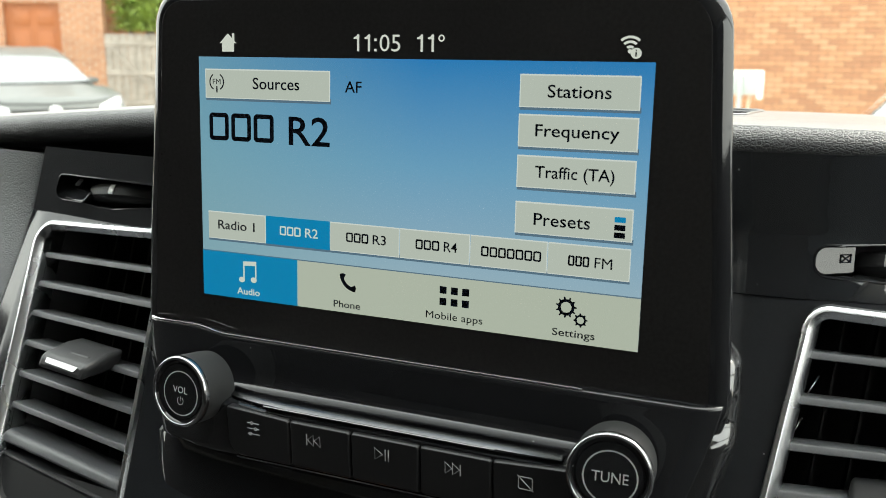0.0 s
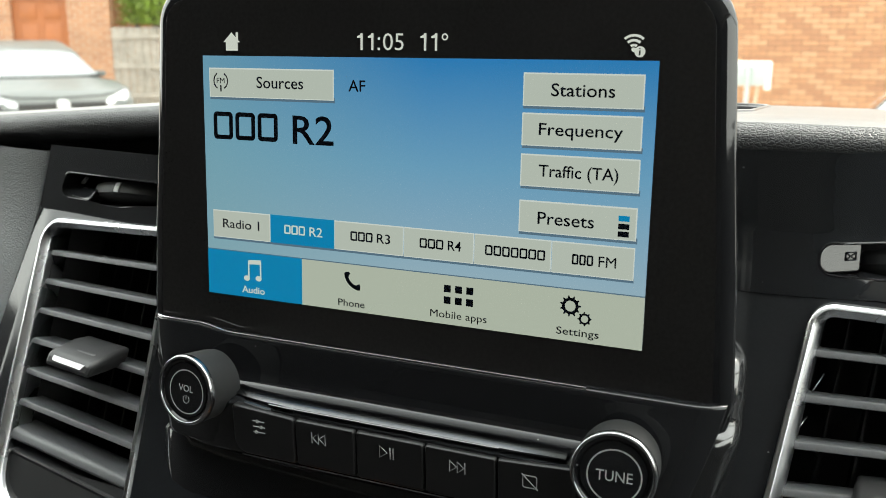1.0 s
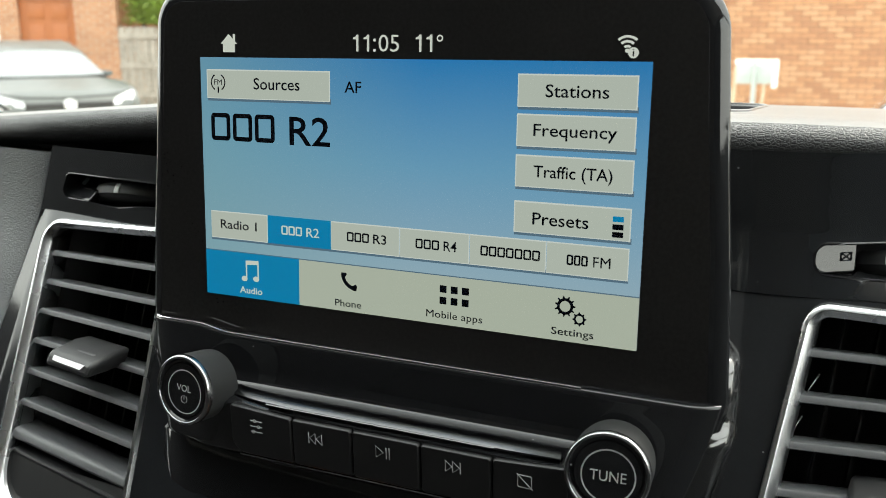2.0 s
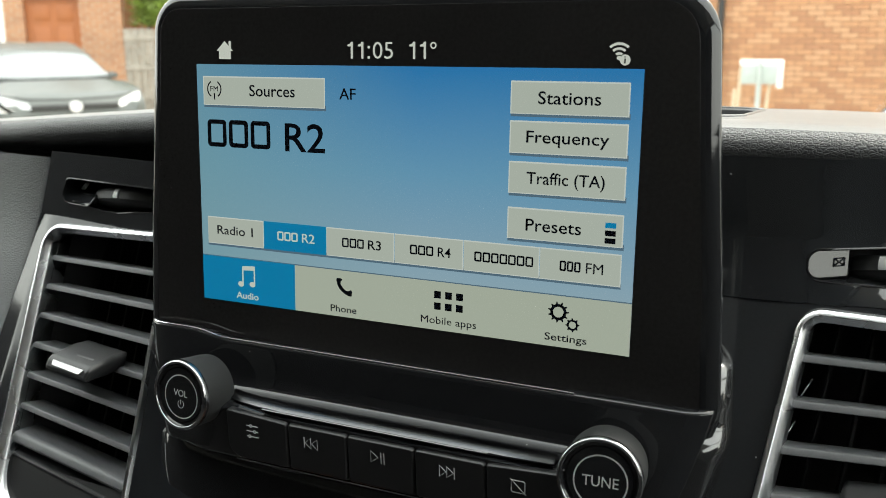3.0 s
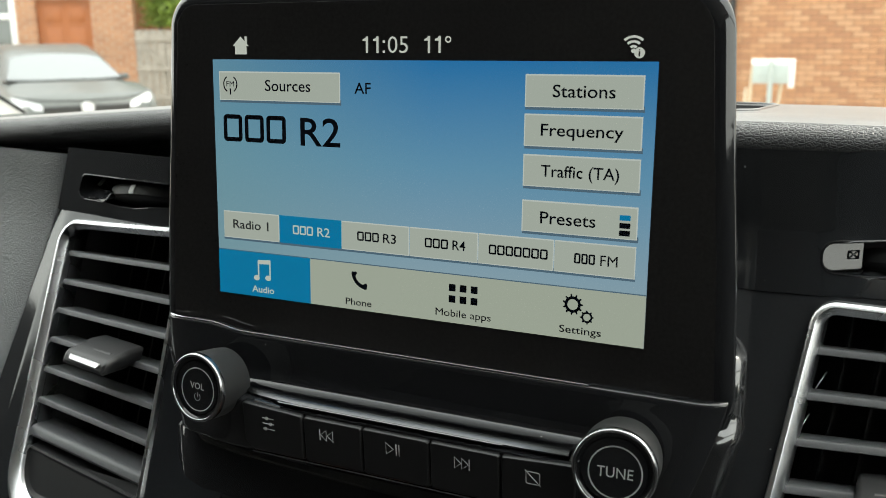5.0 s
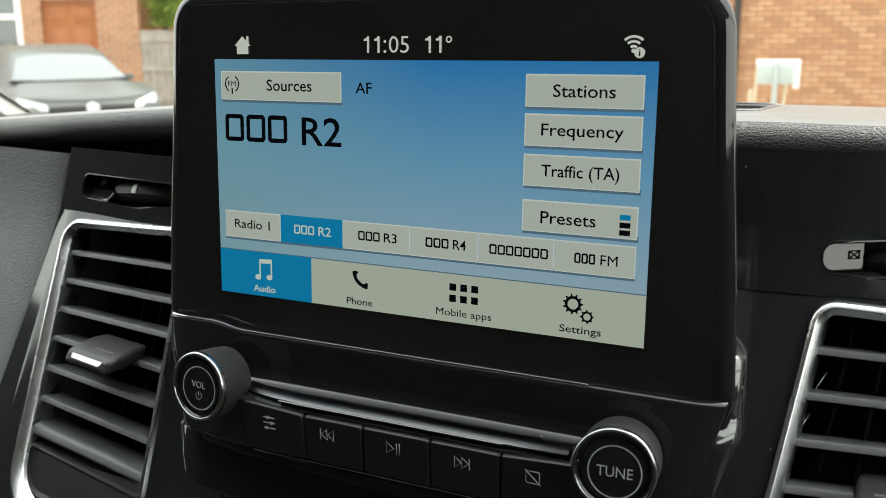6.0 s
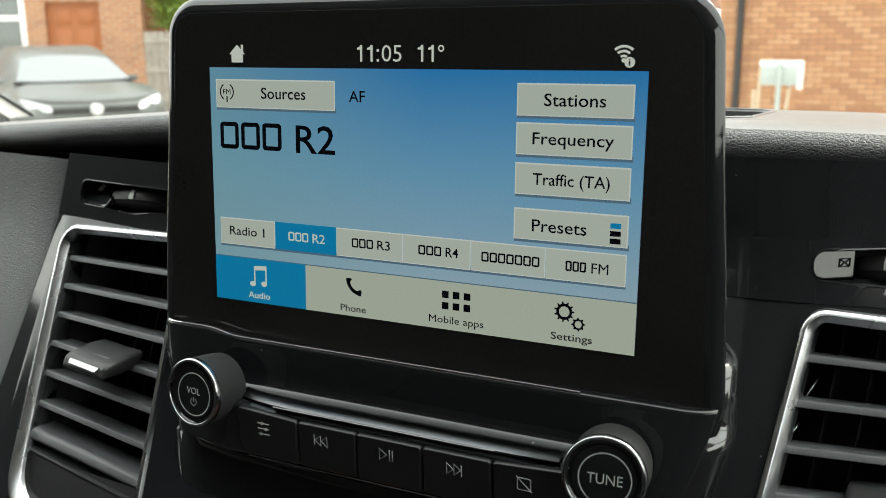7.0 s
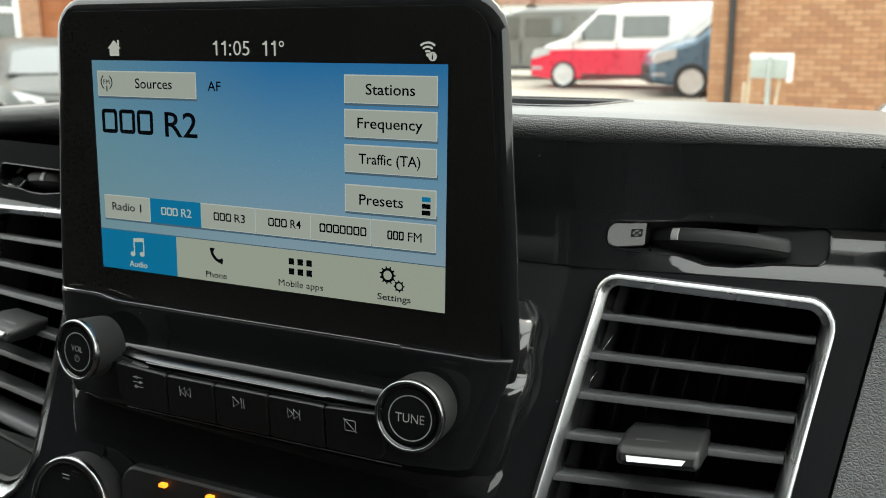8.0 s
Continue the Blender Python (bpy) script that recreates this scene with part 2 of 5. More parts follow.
def tube(bm, path, radius, steps=8, closed=False):
    """A round bar along a path of points."""
    path = [Vector(p) for p in path]
    rings, n = [], len(path)
    for i, p in enumerate(path):
        a, b = (path[i - 1], path[(i + 1) % n]) if closed else (path[max(i - 1, 0)], path[min(i + 1, n - 1)])
        t = (b - a).normalized()
        u = t.cross(Vector((0, 1, 0.02))).normalized()
        w = t.cross(u)
        rings.append([p + (u * math.cos(2 * math.pi * k / steps) + w * math.sin(2 * math.pi * k / steps)) * radius for k in range(steps)])
    if closed:
        rings.append(rings[0])
        loft(bm, rings, cap0=False, cap1=False)
        bmesh.ops.remove_doubles(bm, verts=bm.verts, dist=1e-6)
    else:
        loft(bm, rings)
    return bm


def letters(text, width, height, centre, material, parent, name="lettering", bold=0.0, m=None, thick=0.00005, y=0.0):
    """Words in the built-in font, fitted into width x height round a centre (x, z), facing -y."""
    cu = bpy.data.curves.new(name, "FONT")
    cu.body = text
    cu.offset = bold
    cu.extrude = 0.001
    cu.resolution_u = 3
    tmp = new("tmp", cu)
    bpy.context.view_layer.update()
    data = bpy.data.meshes.new_from_object(tmp.evaluated_get(bpy.context.evaluated_depsgraph_get()))
    bpy.data.objects.remove(tmp)
    co = [v.co.copy() for v in data.vertices]
    x0, x1 = min(c.x for c in co), max(c.x for c in co)
    y0, y1 = min(c.y for c in co), max(c.y for c in co)
    sx, sz = width / (x1 - x0), height / (y1 - y0)
    for v in data.vertices:
        p = Vector(((v.co.x - (x0 + x1) / 2) * sx + centre[0], y - (v.co.z + 0.001) / 0.002 * thick, (v.co.y - (y0 + y1) / 2) * sz + centre[1]))
        v.co = m @ p if m is not None else p
    data.materials.clear()
    data.materials.append(material)
    data.name = name
    ob = new(name, data)
    ob.parent = parent
    return ob


def flat(bm, pts, y, depth=0.00005):
    """A thin plate of outline (x, z), its front at y."""
    return loft(bm, [[(p[0], y, p[1]) for p in pts], [(p[0], y + depth, p[1]) for p in pts]])


def rect(x0, x1, z0, z1):
    return [(x0, z0), (x1, z0), (x1, z1), (x0, z1)]


# ---- the place: the cabin ----
def face_y(x, z):
    """How far ahead the dashboard's glossy face lies at (x, z): it slopes towards the driver at its foot and falls back at its ends."""
    base = 0.036 + 0.1 * (abs(x) - 0.135 + math.sqrt((abs(x) - 0.135) ** 2 + 0.0004))
    return base + 0.5 * (z + 0.083) if z < -0.078 else base + 0.0025 + 0.04 * (z + 0.078)


def on_face(side, x, z, off=0.0):
    if side < 0:
        x += 0.115 * max(0.0, x - 0.1375)
        z += 0.0018 if z < -0.078 else 0.0
    return Vector((side * x, face_y(x, z) + off, z))


# The shelf over the passenger's vent: it grows towards the door and runs back from its crease.
SHELF_Z = (-0.0781, -0.0776, -0.0768, -0.0755, -0.0690, -0.0660, -0.0630, -0.0600, -0.0450, -0.0280)
SHELF_Y = (0.0, 0.0002, 0.0010, 0.0024, 0.0107, 0.0140, 0.0165, 0.0176, 0.0140, 0.0080)


def flare(side, x, z):
    """How the strip round the vent and its thumbwheel leaves the face: on the driver's side it turns away at its end."""
    if side < 0:
        return 0.2 * max(0.0, x - 0.2235) if z < -0.078 else 0.0
    if z < -0.0781:
        return 0.0
    a = min(1.0, max(0.0, (x - 0.142 + 0.006 * min(1.0, max(0.0, (z + 0.066) / 0.006))) / 0.038))
    a *= a * (3 - 2 * a)
    upright = 0.07 * min(0.0, z + 0.066) - 0.30 * max(0.0, z + 0.056) + 0.06 * max(0.0, x - 0.13)
    return (1 - a) * upright + a * (float(np.interp(z, SHELF_Z, SHELF_Y)) - 0.04 * (z + 0.078))


def ring_panel(bm, side, outer, hole, off=0.0, depth=0.012):
    """A panel on the face: a quadrilateral (four corners) with a hole of the outline given, its rim turned back by depth."""
    cx, cz = sum(p[0] for p in hole) / len(hole), sum(p[1] for p in hole) / len(hole)
    rim = []
    for p in hole:
        d = Vector((p[0] - cx, p[1] - cz))
        best = 1e9
        for i in range(4):
            a, b = Vector(outer[i]), Vector(outer[(i + 1) % 4])
            e, w = b - a, a - Vector((cx, cz))
            den = d.x * e.y - d.y * e.x
            if abs(den) > 1e-12:
                t, s = (w.x * e.y - w.y * e.x) / den, (w.x * d.y - w.y * d.x) / den
                if t > 0 and -1e-6 <= s <= 1 + 1e-6:
                    best = min(best, t)
        rim.append((cx + d.x * best, cz + d.y * best))
    # The corners themselves take the place of the nearest points of the rim.
    for c in outer:
        k = min(range(len(rim)), key=lambda i: (rim[i][0] - c[0]) ** 2 + (rim[i][1] - c[1]) ** 2)
        rim[k] = c
    between = [[(a[0] + (b[0] - a[0]) * f, a[1] + (b[1] - a[1]) * f) for a, b in zip(rim, hole)] for f in [k / 20 for k in range(21)]]
    rows = [[on_face(side, x, z, off + flare(side, x, z)) for x, z in r] for r in between]
    rows.append([p + Vector((0, depth, 0)) for p in rows[-1]])
    return loft(bm, rows, cap0=False, cap1=False)


def roll_drop(x):
    """The dashboard's pad sinks gently towards its ends."""
    if x < -0.14:
        return -min(0.075 * (-x - 0.14), 0.026)
    return -min(0.03 * max(0, x - 0.14), 0.02)


dashboard = thing("dashboard", "black grained vinyl dashboard with gloss black fascia", "dashboard", kind="structure")

# The padded top and its rounded, grained front, with a hole for the tray.
TRAY = (-0.10, 0.1020, 0.106, 0.222)
xs = sorted([-1.25 + i * 0.025 for i in range(101)] + [TRAY[0], TRAY[1]])
PROFILE = [(0.86, -0.100), (0.80, -0.062), (0.70, -0.050), (0.60, -0.0415), (0.50, -0.0335), (0.40, -0.0265), (0.33, -0.0218), (0.28, -0.0197), (0.222, -0.0192), (0.15, -0.0190), (0.106, -0.0189),
           (0.096, -0.0190), (0.085, -0.0196), (0.0765, -0.0209), (0.0715, -0.0228), (0.0685, -0.0255), (0.0675, -0.0290), (0.0685, -0.0325), (0.072, -0.0355), (0.080, -0.0375), (0.10, -0.0385)]
BEND = 13  # where the flat top turns down into the grained front
for first, last, name, skin, words in ((0, BEND, "top_pad", LEATHER_TOP, "black vinyl pad under the windscreen"), (BEND, len(PROFILE) - 1, "pad_front", LEATHER, "rounded front of black grained vinyl")):
    bm = bmesh.new()
    grid = []
    for x in xs:
        back = 0.12 * max(0, abs(x) - 0.25)
        fall = 0.09 * min(1.0, max(0.0, (-x - 0.12) / 0.12))
        grid.append([bm.verts.new((x, y + (back if y < 0.2 else 0), z + roll_drop(x) - fall * min(0.3, max(0.0, y - 0.10)))) for y, z in PROFILE[first:last + 1]])
    for a, b, x in zip(grid, grid[1:], xs):
        for k in range(last - first):
            if not (TRAY[0] - 1e-4 < x < TRAY[1] - 1e-4 and TRAY[2] - 1e-4 < PROFILE[first + k + 1][0] and PROFILE[first + k][0] < TRAY[3] + 1e-4):
                bm.faces.new((a[k], a[k + 1], b[k + 1], b[k]))
    part(name, bm, skin, dashboard, words, angle=80)
bm = bmesh.new()
hole = rounded([(TRAY[0], TRAY[2]), (TRAY[1], TRAY[2]), (TRAY[1], TRAY[3]), (TRAY[0], TRAY[3])], [0.019] * 4, 6)
lip = [(-0.0095, -0.0192), (-0.003, -0.0183), (0, -0.0183), (0.0015, -0.0190), (0.003, -0.026), (0.006, -0.060)]
loft(bm, [[(p[0], p[1], z) for p in shrink(hole, d)] for d, z in lip[:4]], cap0=False, cap1=False)
part("tray_rim", bm, LEATHER_TOP, dashboard)
bm = bmesh.new()
loft(bm, [[(p[0], p[1], z) for p in shrink(hole, d)] for d, z in lip[3:]], cap0=False)
part("storage_tray", bm, DEEP, dashboard, "shallow open tray with rounded ends")

bm = bmesh.new()
tube(bm, [(p[0], p[1], -0.0186) for p in shrink(hole, -0.001)], 0.0012, 8, True)
part("tray_lip", bm, LEATHER_TOP, dashboard, "thin black lip")

# The glossy fascia on either side of the console, with openings for the vents and the roller pockets.
VENT = [(0.1375, -0.0800), (0.2225, -0.0845), (0.2030, -0.2110), (0.1190, -0.2110)]
VENT_LINE = dense(rounded(VENT, [0.0070, 0.0095, 0.022, 0.022], 6))
POCKET = rounded([(0.1385, -0.0575), (0.2105, -0.0575), (0.2165, -0.0702), (0.1950, -0.0707), (0.1850, -0.0718), (0.1740, -0.0718), (0.1630, -0.0702), (0.1385, -0.0680)],
                 [0.004, 0.004, 0.004, 0.008, 0.008, 0.008, 0.008, 0.005], 5)
POCKET = dense(POCKET, 0.002)
POCKET_RIGHT = dense(rounded([(0.1366, -0.0592), (0.2170, -0.0598), (0.2165, -0.0728), (0.1950, -0.0733), (0.1850, -0.0747), (0.1740, -0.0747), (0.1630, -0.0718), (0.1372, -0.0698)],
                             [0.0045, 0.003, 0.004, 0.008, 0.008, 0.008, 0.008, 0.0045], 5), 0.002)
for side in (1, -1):
    bm = bmesh.new()
    ring_panel(bm, side, [(0.086, -0.0781 if side > 0 else -0.0797), (0.2374 if side > 0 else 0.2325, -0.0781 if side > 0 else -0.0797), (0.2110 if side > 0 else 0.2450, -0.2350), (0.080, -0.2350)], shrink(VENT_LINE, 0.002))
    part("fascia_panel", bm, FASCIA_BLACK, dashboard, "gloss black plastic")
    bm = bmesh.new()
    brow_z = -0.0280 if side > 0 else -0.0445
    pocket = POCKET_RIGHT if side > 0 else POCKET
    ring_panel(bm, side, [(0.100, brow_z), (0.2440 if side > 0 else 0.2215, brow_z), (0.2375 if side > 0 else 0.2323, -0.0780), (0.100, -0.0779)], pocket, depth=0.024)
    part("fascia_strip", bm, PIANO_BLACK, dashboard, "gloss black plastic")
    bm = bmesh.new()
    loft(bm, [[on_face(side, 0.100 + 0.0143 * k, brow_z + dz, off + flare(side, 0.100 + 0.0143 * k, brow_z)) for k in range(11)] for off, dz in ((0.0, -0.0002), (0.012, -0.003), (0.05, -0.012))], closed=False)
    part("fascia_ledge", bm, DEEP, dashboard)
    bm = bmesh.new()
    loft(bm, [[on_face(side, p[0], p[1], back + flare(side, p[0], p[1])) for p in pocket] for back in (0.024, 0.026)])
    part("pocket_floor", bm, DEEP, dashboard)
    bm = bmesh.new()
    tube(bm, [on_face(side, p[0], p[1], flare(side, p[0], p[1]) + 0.0002) for p in pocket], 0.0005 if side > 0 else 0.00045, 8, True)
    part("pocket_lip", bm, GLOSS, dashboard, "gloss black lip")
    # Grained panels beyond the fascia.
    bm = bmesh.new()
    rows = []
    edges = ((brow_z, 0.2450), (-0.060, 0.2410), (-0.0775, 0.2385), (-0.100, 0.2345), (-0.150, 0.2260), (-0.230, 0.2120), (-0.40, 0.19))
    if side < 0:
        edges = ((-0.0480, 0.2225), (-0.060, 0.2270), (-0.0775, 0.2328), (-0.100, 0.2352), (-0.150, 0.2390), (-0.230, 0.2456), (-0.40, 0.256))
    for z, edge in edges:
        low = flare(side, edge, z) if side < 0 else 0.0
        rows.append([on_face(side, edge, z, low + 0.006 if side < 0 else 0.014), on_face(side, edge + 0.0005, z, low + 0.0008), on_face(side, edge + 0.003, z, low - 0.0002)]
                    + [on_face(side, edge + d, z, low - 0.0008) for d in (0.02, 0.06, 0.12, 0.25, 0.45, 0.8)])
    loft(bm, rows, closed=False)
    part("side_panel", bm, GREY_GRAIN, dashboard, "dark grey grained plastic")
bm = bmesh.new()
box(bm, -0.115, 0.115, 0.045, 0.060, -0.40, -0.038)
part("fascia_centre", bm, GLOSS, dashboard)
bm = bmesh.new()
box(bm, -1.2, 1.2, 0.25, 0.27, -0.75, -0.05)
part("carcass", bm, DEEP, dashboard)


# ---- air vents ----
def vent(side):
    v = thing("air_vent", "rectangular air vent with black slats and satin chrome frame", "air vent", "air vents beside the screen")
    bm = bmesh.new()
    loft(bm, [[on_face(side, p[0], p[1], off) for p in shrink(VENT_LINE, d)]
              for d, off in ((-0.0014, 0.002), (-0.0013, -0.0018), (-0.0011, -0.0024), (-0.0006, -0.0027), (0.0004, -0.0028), (0.0007, -0.0026), (0.0034, 0.0006), (0.0037, 0.0014), (0.0046, 0.013))], cap0=False, cap1=False)
    part("chrome_frame", bm, CHROME, v, "satin chrome frame", angle=24)
    bm = bmesh.new()
    inner = shrink(VENT_LINE, 0.0040)
    loft(bm, [[on_face(side, p[0], p[1], off) for p in inner] for off in (0.005, 0.055)], cap0=False)
    part("duct", bm, DEEP, v)

    def sides(z):
        f = (z + 0.080) / (-0.211 + 0.080)
        return VENT[0][0] + (VENT[3][0] - VENT[0][0]) * f + 0.0038, VENT[1][0] + (VENT[2][0] - VENT[1][0]) * f - 0.0038
    for k in range(6):
        bm = bmesh.new()
        rings = []
        near, far = -0.0960 - 0.0142 * k, -0.0986 - 0.0133 * k
        for x, z in ((sides(near)[0], near), (sides(far)[1], far)):
            rings.append([on_face(side, x, z + dz - (0.0018 if side < 0 else 0.0), off) for off, dz in
                          ((0.0031, -0.0010), (0.0031, 0.0008), (0.0034, 0.0011), (0.0044, 0.0011), (0.017, -0.0012), (0.017, -0.0022), (0.005, -0.0014), (0.0035, -0.0013))])
        loft(bm, rings)
        part("slat", bm, SLAT, v)
    for k in range(6):
        x = 0.150 + 0.012 * k
        bm = bmesh.new()
        loft(bm, [[on_face(side, x + 0.13 * (z + 0.08) + dx, z, off) for dx, off in ((0, 0.032), (0.001, 0.032), (0.001, 0.05), (0, 0.05))] for z in (-0.084, -0.200)])
        part("vane", bm, DUCT_BLACK, v)
    for x, z in ((0.1385, -0.1110), (0.1345, -0.1245)):
        bm = bmesh.new()
        tube(bm, [on_face(side, x, z, 0.012), on_face(side, x + 0.0035, z + 0.0065, 0.012)], 0.0003, 5)
        part("link_rod", bm, SILVER, v)
    bm = bmesh.new()
    loft(bm, [[on_face(side, x, z + dz, off) for off, dz in ((0.0028, -0.0034), (0.0022, -0.0024), (0.0024, -0.0004), (0.0032, 0.0004), (0.006, 0.0008), (0.016, 0.0004), (0.016, -0.0040))]
              for x, z in ((sides(-0.181)[0] - 0.0006, -0.1812), (sides(-0.179)[1] + 0.0006, -0.1785))])
    part("foot_bar", bm, SLAT, v)
    # The blank blade at the foot.
    bm = bmesh.new()
    a, b = sides(-0.192)
    low = rounded([(a + 0.001, -0.1893), (b + 0.002, -0.1858), (b - 0.002, -0.2060), (a - 0.003, -0.2060)], [0.003, 0.003, 0.016, 0.016], 5)
    loft(bm, [[on_face(side, p[0], p[1], off) for p in shrink(low, d)] for d, off in ((0.0024, 0.0040), (0.0016, 0.0036), (0.0009, 0.0030), (0.0003, 0.0032), (0.0, 0.0045), (0, 0.02))])
    part("foot_blade", bm, KEY_BLACK, v)
    # The tab that steers the slats.
    bm = bmesh.new()
    tab = rounded([(0.1540, -0.1346), (0.1835, -0.1342), (0.1843, -0.1408), (0.1553, -0.1412)], [0.0022] * 4, 4)
    tx, ty = (0.0, 0.0) if side > 0 else (-0.0045, -0.0045)
    rings = []
    for d, off, rise in ((0.0022, -0.0112, 0), (0.0008, -0.0106, 0), (0, -0.009, 0), (0, -0.004, 0.0006), (-0.0003, 0.003, 0.0012), (0.0005, 0.012, 0.0013)):
        rings.append([on_face(side, q[0] + tx, q[1] + (rise if q[1] > -0.137 else 0), off + ty) for q in shrink(tab, d)])
    loft(bm, rings)
    handle = part("tab", bm, TAB_BLACK, v, "black tab")
    bm = bmesh.new()
    strip = [(0.1585, -0.1374), (0.1790, -0.1370), (0.1780, -0.1384), (0.1594, -0.1388)]
    loft(bm, [[on_face(side, p[0] + tx, p[1] + (0.0 if side > 0 else 0.0013), off + ty + 0.9 * (p[1] + 0.1380)) for p in strip] for off in (-0.0121, -0.0085)])
    part("tab_strip", bm, TAB_METAL, handle, "polished metal strip")
    bm = bmesh.new()
    loft(bm, [[on_face(side, x + tx, -0.1335 + h, off + ty) for off, h in ((-0.0062, -0.0020), (-0.0050, -0.0004), (-0.0036, -0.0002), (-0.003, -0.0016))] for x in (0.160, 0.178)])
    part("tab_ridge", bm, TAB_BLACK, handle)
    return v


def vent_roller(side):
    r = thing("vent_roller", "black rubber thumbwheel with a white mark, in a glossy pocket", "thumbwheel", "vent thumbwheels")
    c = Vector((0.1768, 0.0988, -0.0806)) if side > 0 else Vector((-0.1745, 0.0960, -0.0793))
    # A sector of a wheel, its axis leaning to the driver, its ends rounded off.
    out, lean = Vector((0, -0.9409, 0.3387)), Vector((0, 0.3387, 0.9409))
    rim = [(-0.016, 0.0038), (-0.0050, 0.0041), (-0.0022, 0.0038), (-0.0006, 0.0028), (0.0002, 0.0010), (0.0004, -0.0010), (0.0001, -0.0019), (-0.0007, -0.0022), (-0.0008, -0.0026), (-0.0030, -0.0042), (-0.016, -0.0060)]
    rings = []
    for k in range(41):
        f = -1 + k / 20
        swell = max(0.0, 1 - max(0.0, (abs(f) - 0.88) / 0.12) ** 2.4) ** 0.5
        u = radians(36.0 * f)
        spoke = Vector((math.sin(u), 0, 0)) + out * math.cos(u)
        rings.append([c + spoke * (0.049 + min(0.0, dr) - 0.006 * (1 - swell)) + lean * h * (0.35 + 0.65 * swell) for dr, h in rim])
    bm = bmesh.new()
    loft(bm, rings)
    w = part("wheel", bm, WHEEL_RUBBER, r, angle=60)
    bm = bmesh.new()
    at = 0.1607 if side > 0 else -0.1805
    u = math.asin((at - c.x) / 0.049)
    loft(bm, [[c + (Vector((math.sin(v), 0, 0)) + out * math.cos(v)) * (0.049 + dr) + lean * h for v in (u - 0.031, u + 0.031)] + [c + (Vector((math.sin(v), 0, 0)) + out * math.cos(v)) * 0.047 + lean * h for v in (u + 0.031, u - 0.031)]
              for dr, h in ((-0.0003, 0.0030), (0.0005, 0.0010), (0.0007, -0.0010), (0.0004, -0.0018))])
    part("white_mark", bm, WHITE_MARK, w)

    def plate_at(x, z, off=0.0):
        tilt, near, rake = (0.8, 0.0046, 0.25) if side > 0 else (0.25, 0.0058, 1.2)
        mid = (0.1452 if x < 0.18 else 0.2110) if side > 0 else 0.2108
        return on_face(side, x, z, near + flare(side, mid, -0.063) + tilt * (x - mid) + rake * (z + 0.0655) + off)
    plates = ((0.1370, 0.1500, -0.0595, -0.0696, 0.0042, 0.001), (0.2045, 0.2150, -0.0680, -0.0715, 0.001, 0.0015)) if side > 0 else ((0.1905, 0.2135, -0.0650, -0.0694, 0.001, 0.001),)
    for xa, xb, za, zb, ra, rb in plates:
        bm = bmesh.new()
        plate = rounded([(xa, za), (xb, za), (xb, zb), (xa, zb)], [ra, rb, rb, ra], 5)
        loft(bm, [[plate_at(p[0], p[1], off) for p in shrink(plate, d)] for d, off in ((0.0004, 0.0), (0, 0.0004), (0, 0.006))])
        part("pocket_plate", bm, GLOSS, r)
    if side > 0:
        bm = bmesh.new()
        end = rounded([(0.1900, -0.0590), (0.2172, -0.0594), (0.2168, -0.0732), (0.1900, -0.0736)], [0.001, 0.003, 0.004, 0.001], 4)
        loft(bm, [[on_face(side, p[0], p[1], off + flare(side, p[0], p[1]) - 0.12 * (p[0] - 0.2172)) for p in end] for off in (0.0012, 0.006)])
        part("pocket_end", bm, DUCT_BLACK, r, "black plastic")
    icons = ((0.1468, -0.0644, "closed_icon"), (0.2095, -0.0660, "open_icon")) if side > 0 else ((0.2060, -0.0622, "closed_icon"),)
    for x, z, name in icons:
        bm = bmesh.new()
        o = lambda u, v: plate_at(x + u * 0.0016, z + v * 0.0013, -0.0002)  # noqa: E731
        if name == "closed_icon":
            for q in (((-1, -1), (1, -1)), ((1, -1), (1, 1)), ((1, 1), (-1, 1)), ((-1, 1), (-1, -1)), ((-1, -1), (1, 1)), ((-1, 1), (1, -1))):
                tube(bm, [o(*q[0]), o(*q[1])], 0.00025, 5)
        else:
            for v in (-0.9, 0.0, 0.9):
                for u in (-0.65, 0.65):
                    tube(bm, [o(u - 0.4, v), o(u + 0.4, v)], 0.00025, 5)
        part(name, bm, UI_INK if side > 0 and name == "closed_icon" else ICON_INK, r)
    return r


for side in (1, -1):
    vent(side)
    vent_roller(side)


# ---- the touchscreen unit ----
unit = thing("car_radio", "gloss black touchscreen radio showing a blue menu, with two knobs", "car radio")


def shell(d=0.0):
    """The unit's outline, drawn in by d: a tall, slightly bowed trapezium with rounded upper corners."""
    right = [(0.1158, -0.1123), (0.1134, -0.060), (0.1102, -0.020), (0.1074, 0.0254)]
    pts = [(-0.0005 + x, z) for x, z in right] + [(-0.0005 - x, z) for x, z in reversed(right)]
    return shrink(rounded(pts, [0.0005, 0.05, 0.05, 0.0170, 0.0140, 0.05, 0.05, 0.0005], 9), d)


def case(d=0.0):
    """The housing's outline: the screen's own, run on below it with the sides drawn in."""
    right = [(0.0925, -0.1640), (0.1085, -0.1380), (0.1160, -0.1100), (0.1134, -0.060), (0.1102, -0.020), (0.1074, 0.0254)]
    pts = [(-0.0005 + x, z) for x, z in right] + [(-0.0005 - x, z) for x, z in reversed(right)]
    return shrink(rounded(pts, [0.004, 0.05, 0.02, 0.05, 0.05, 0.0170, 0.0140, 0.05, 0.05, 0.02, 0.05, 0.004], 9), d)


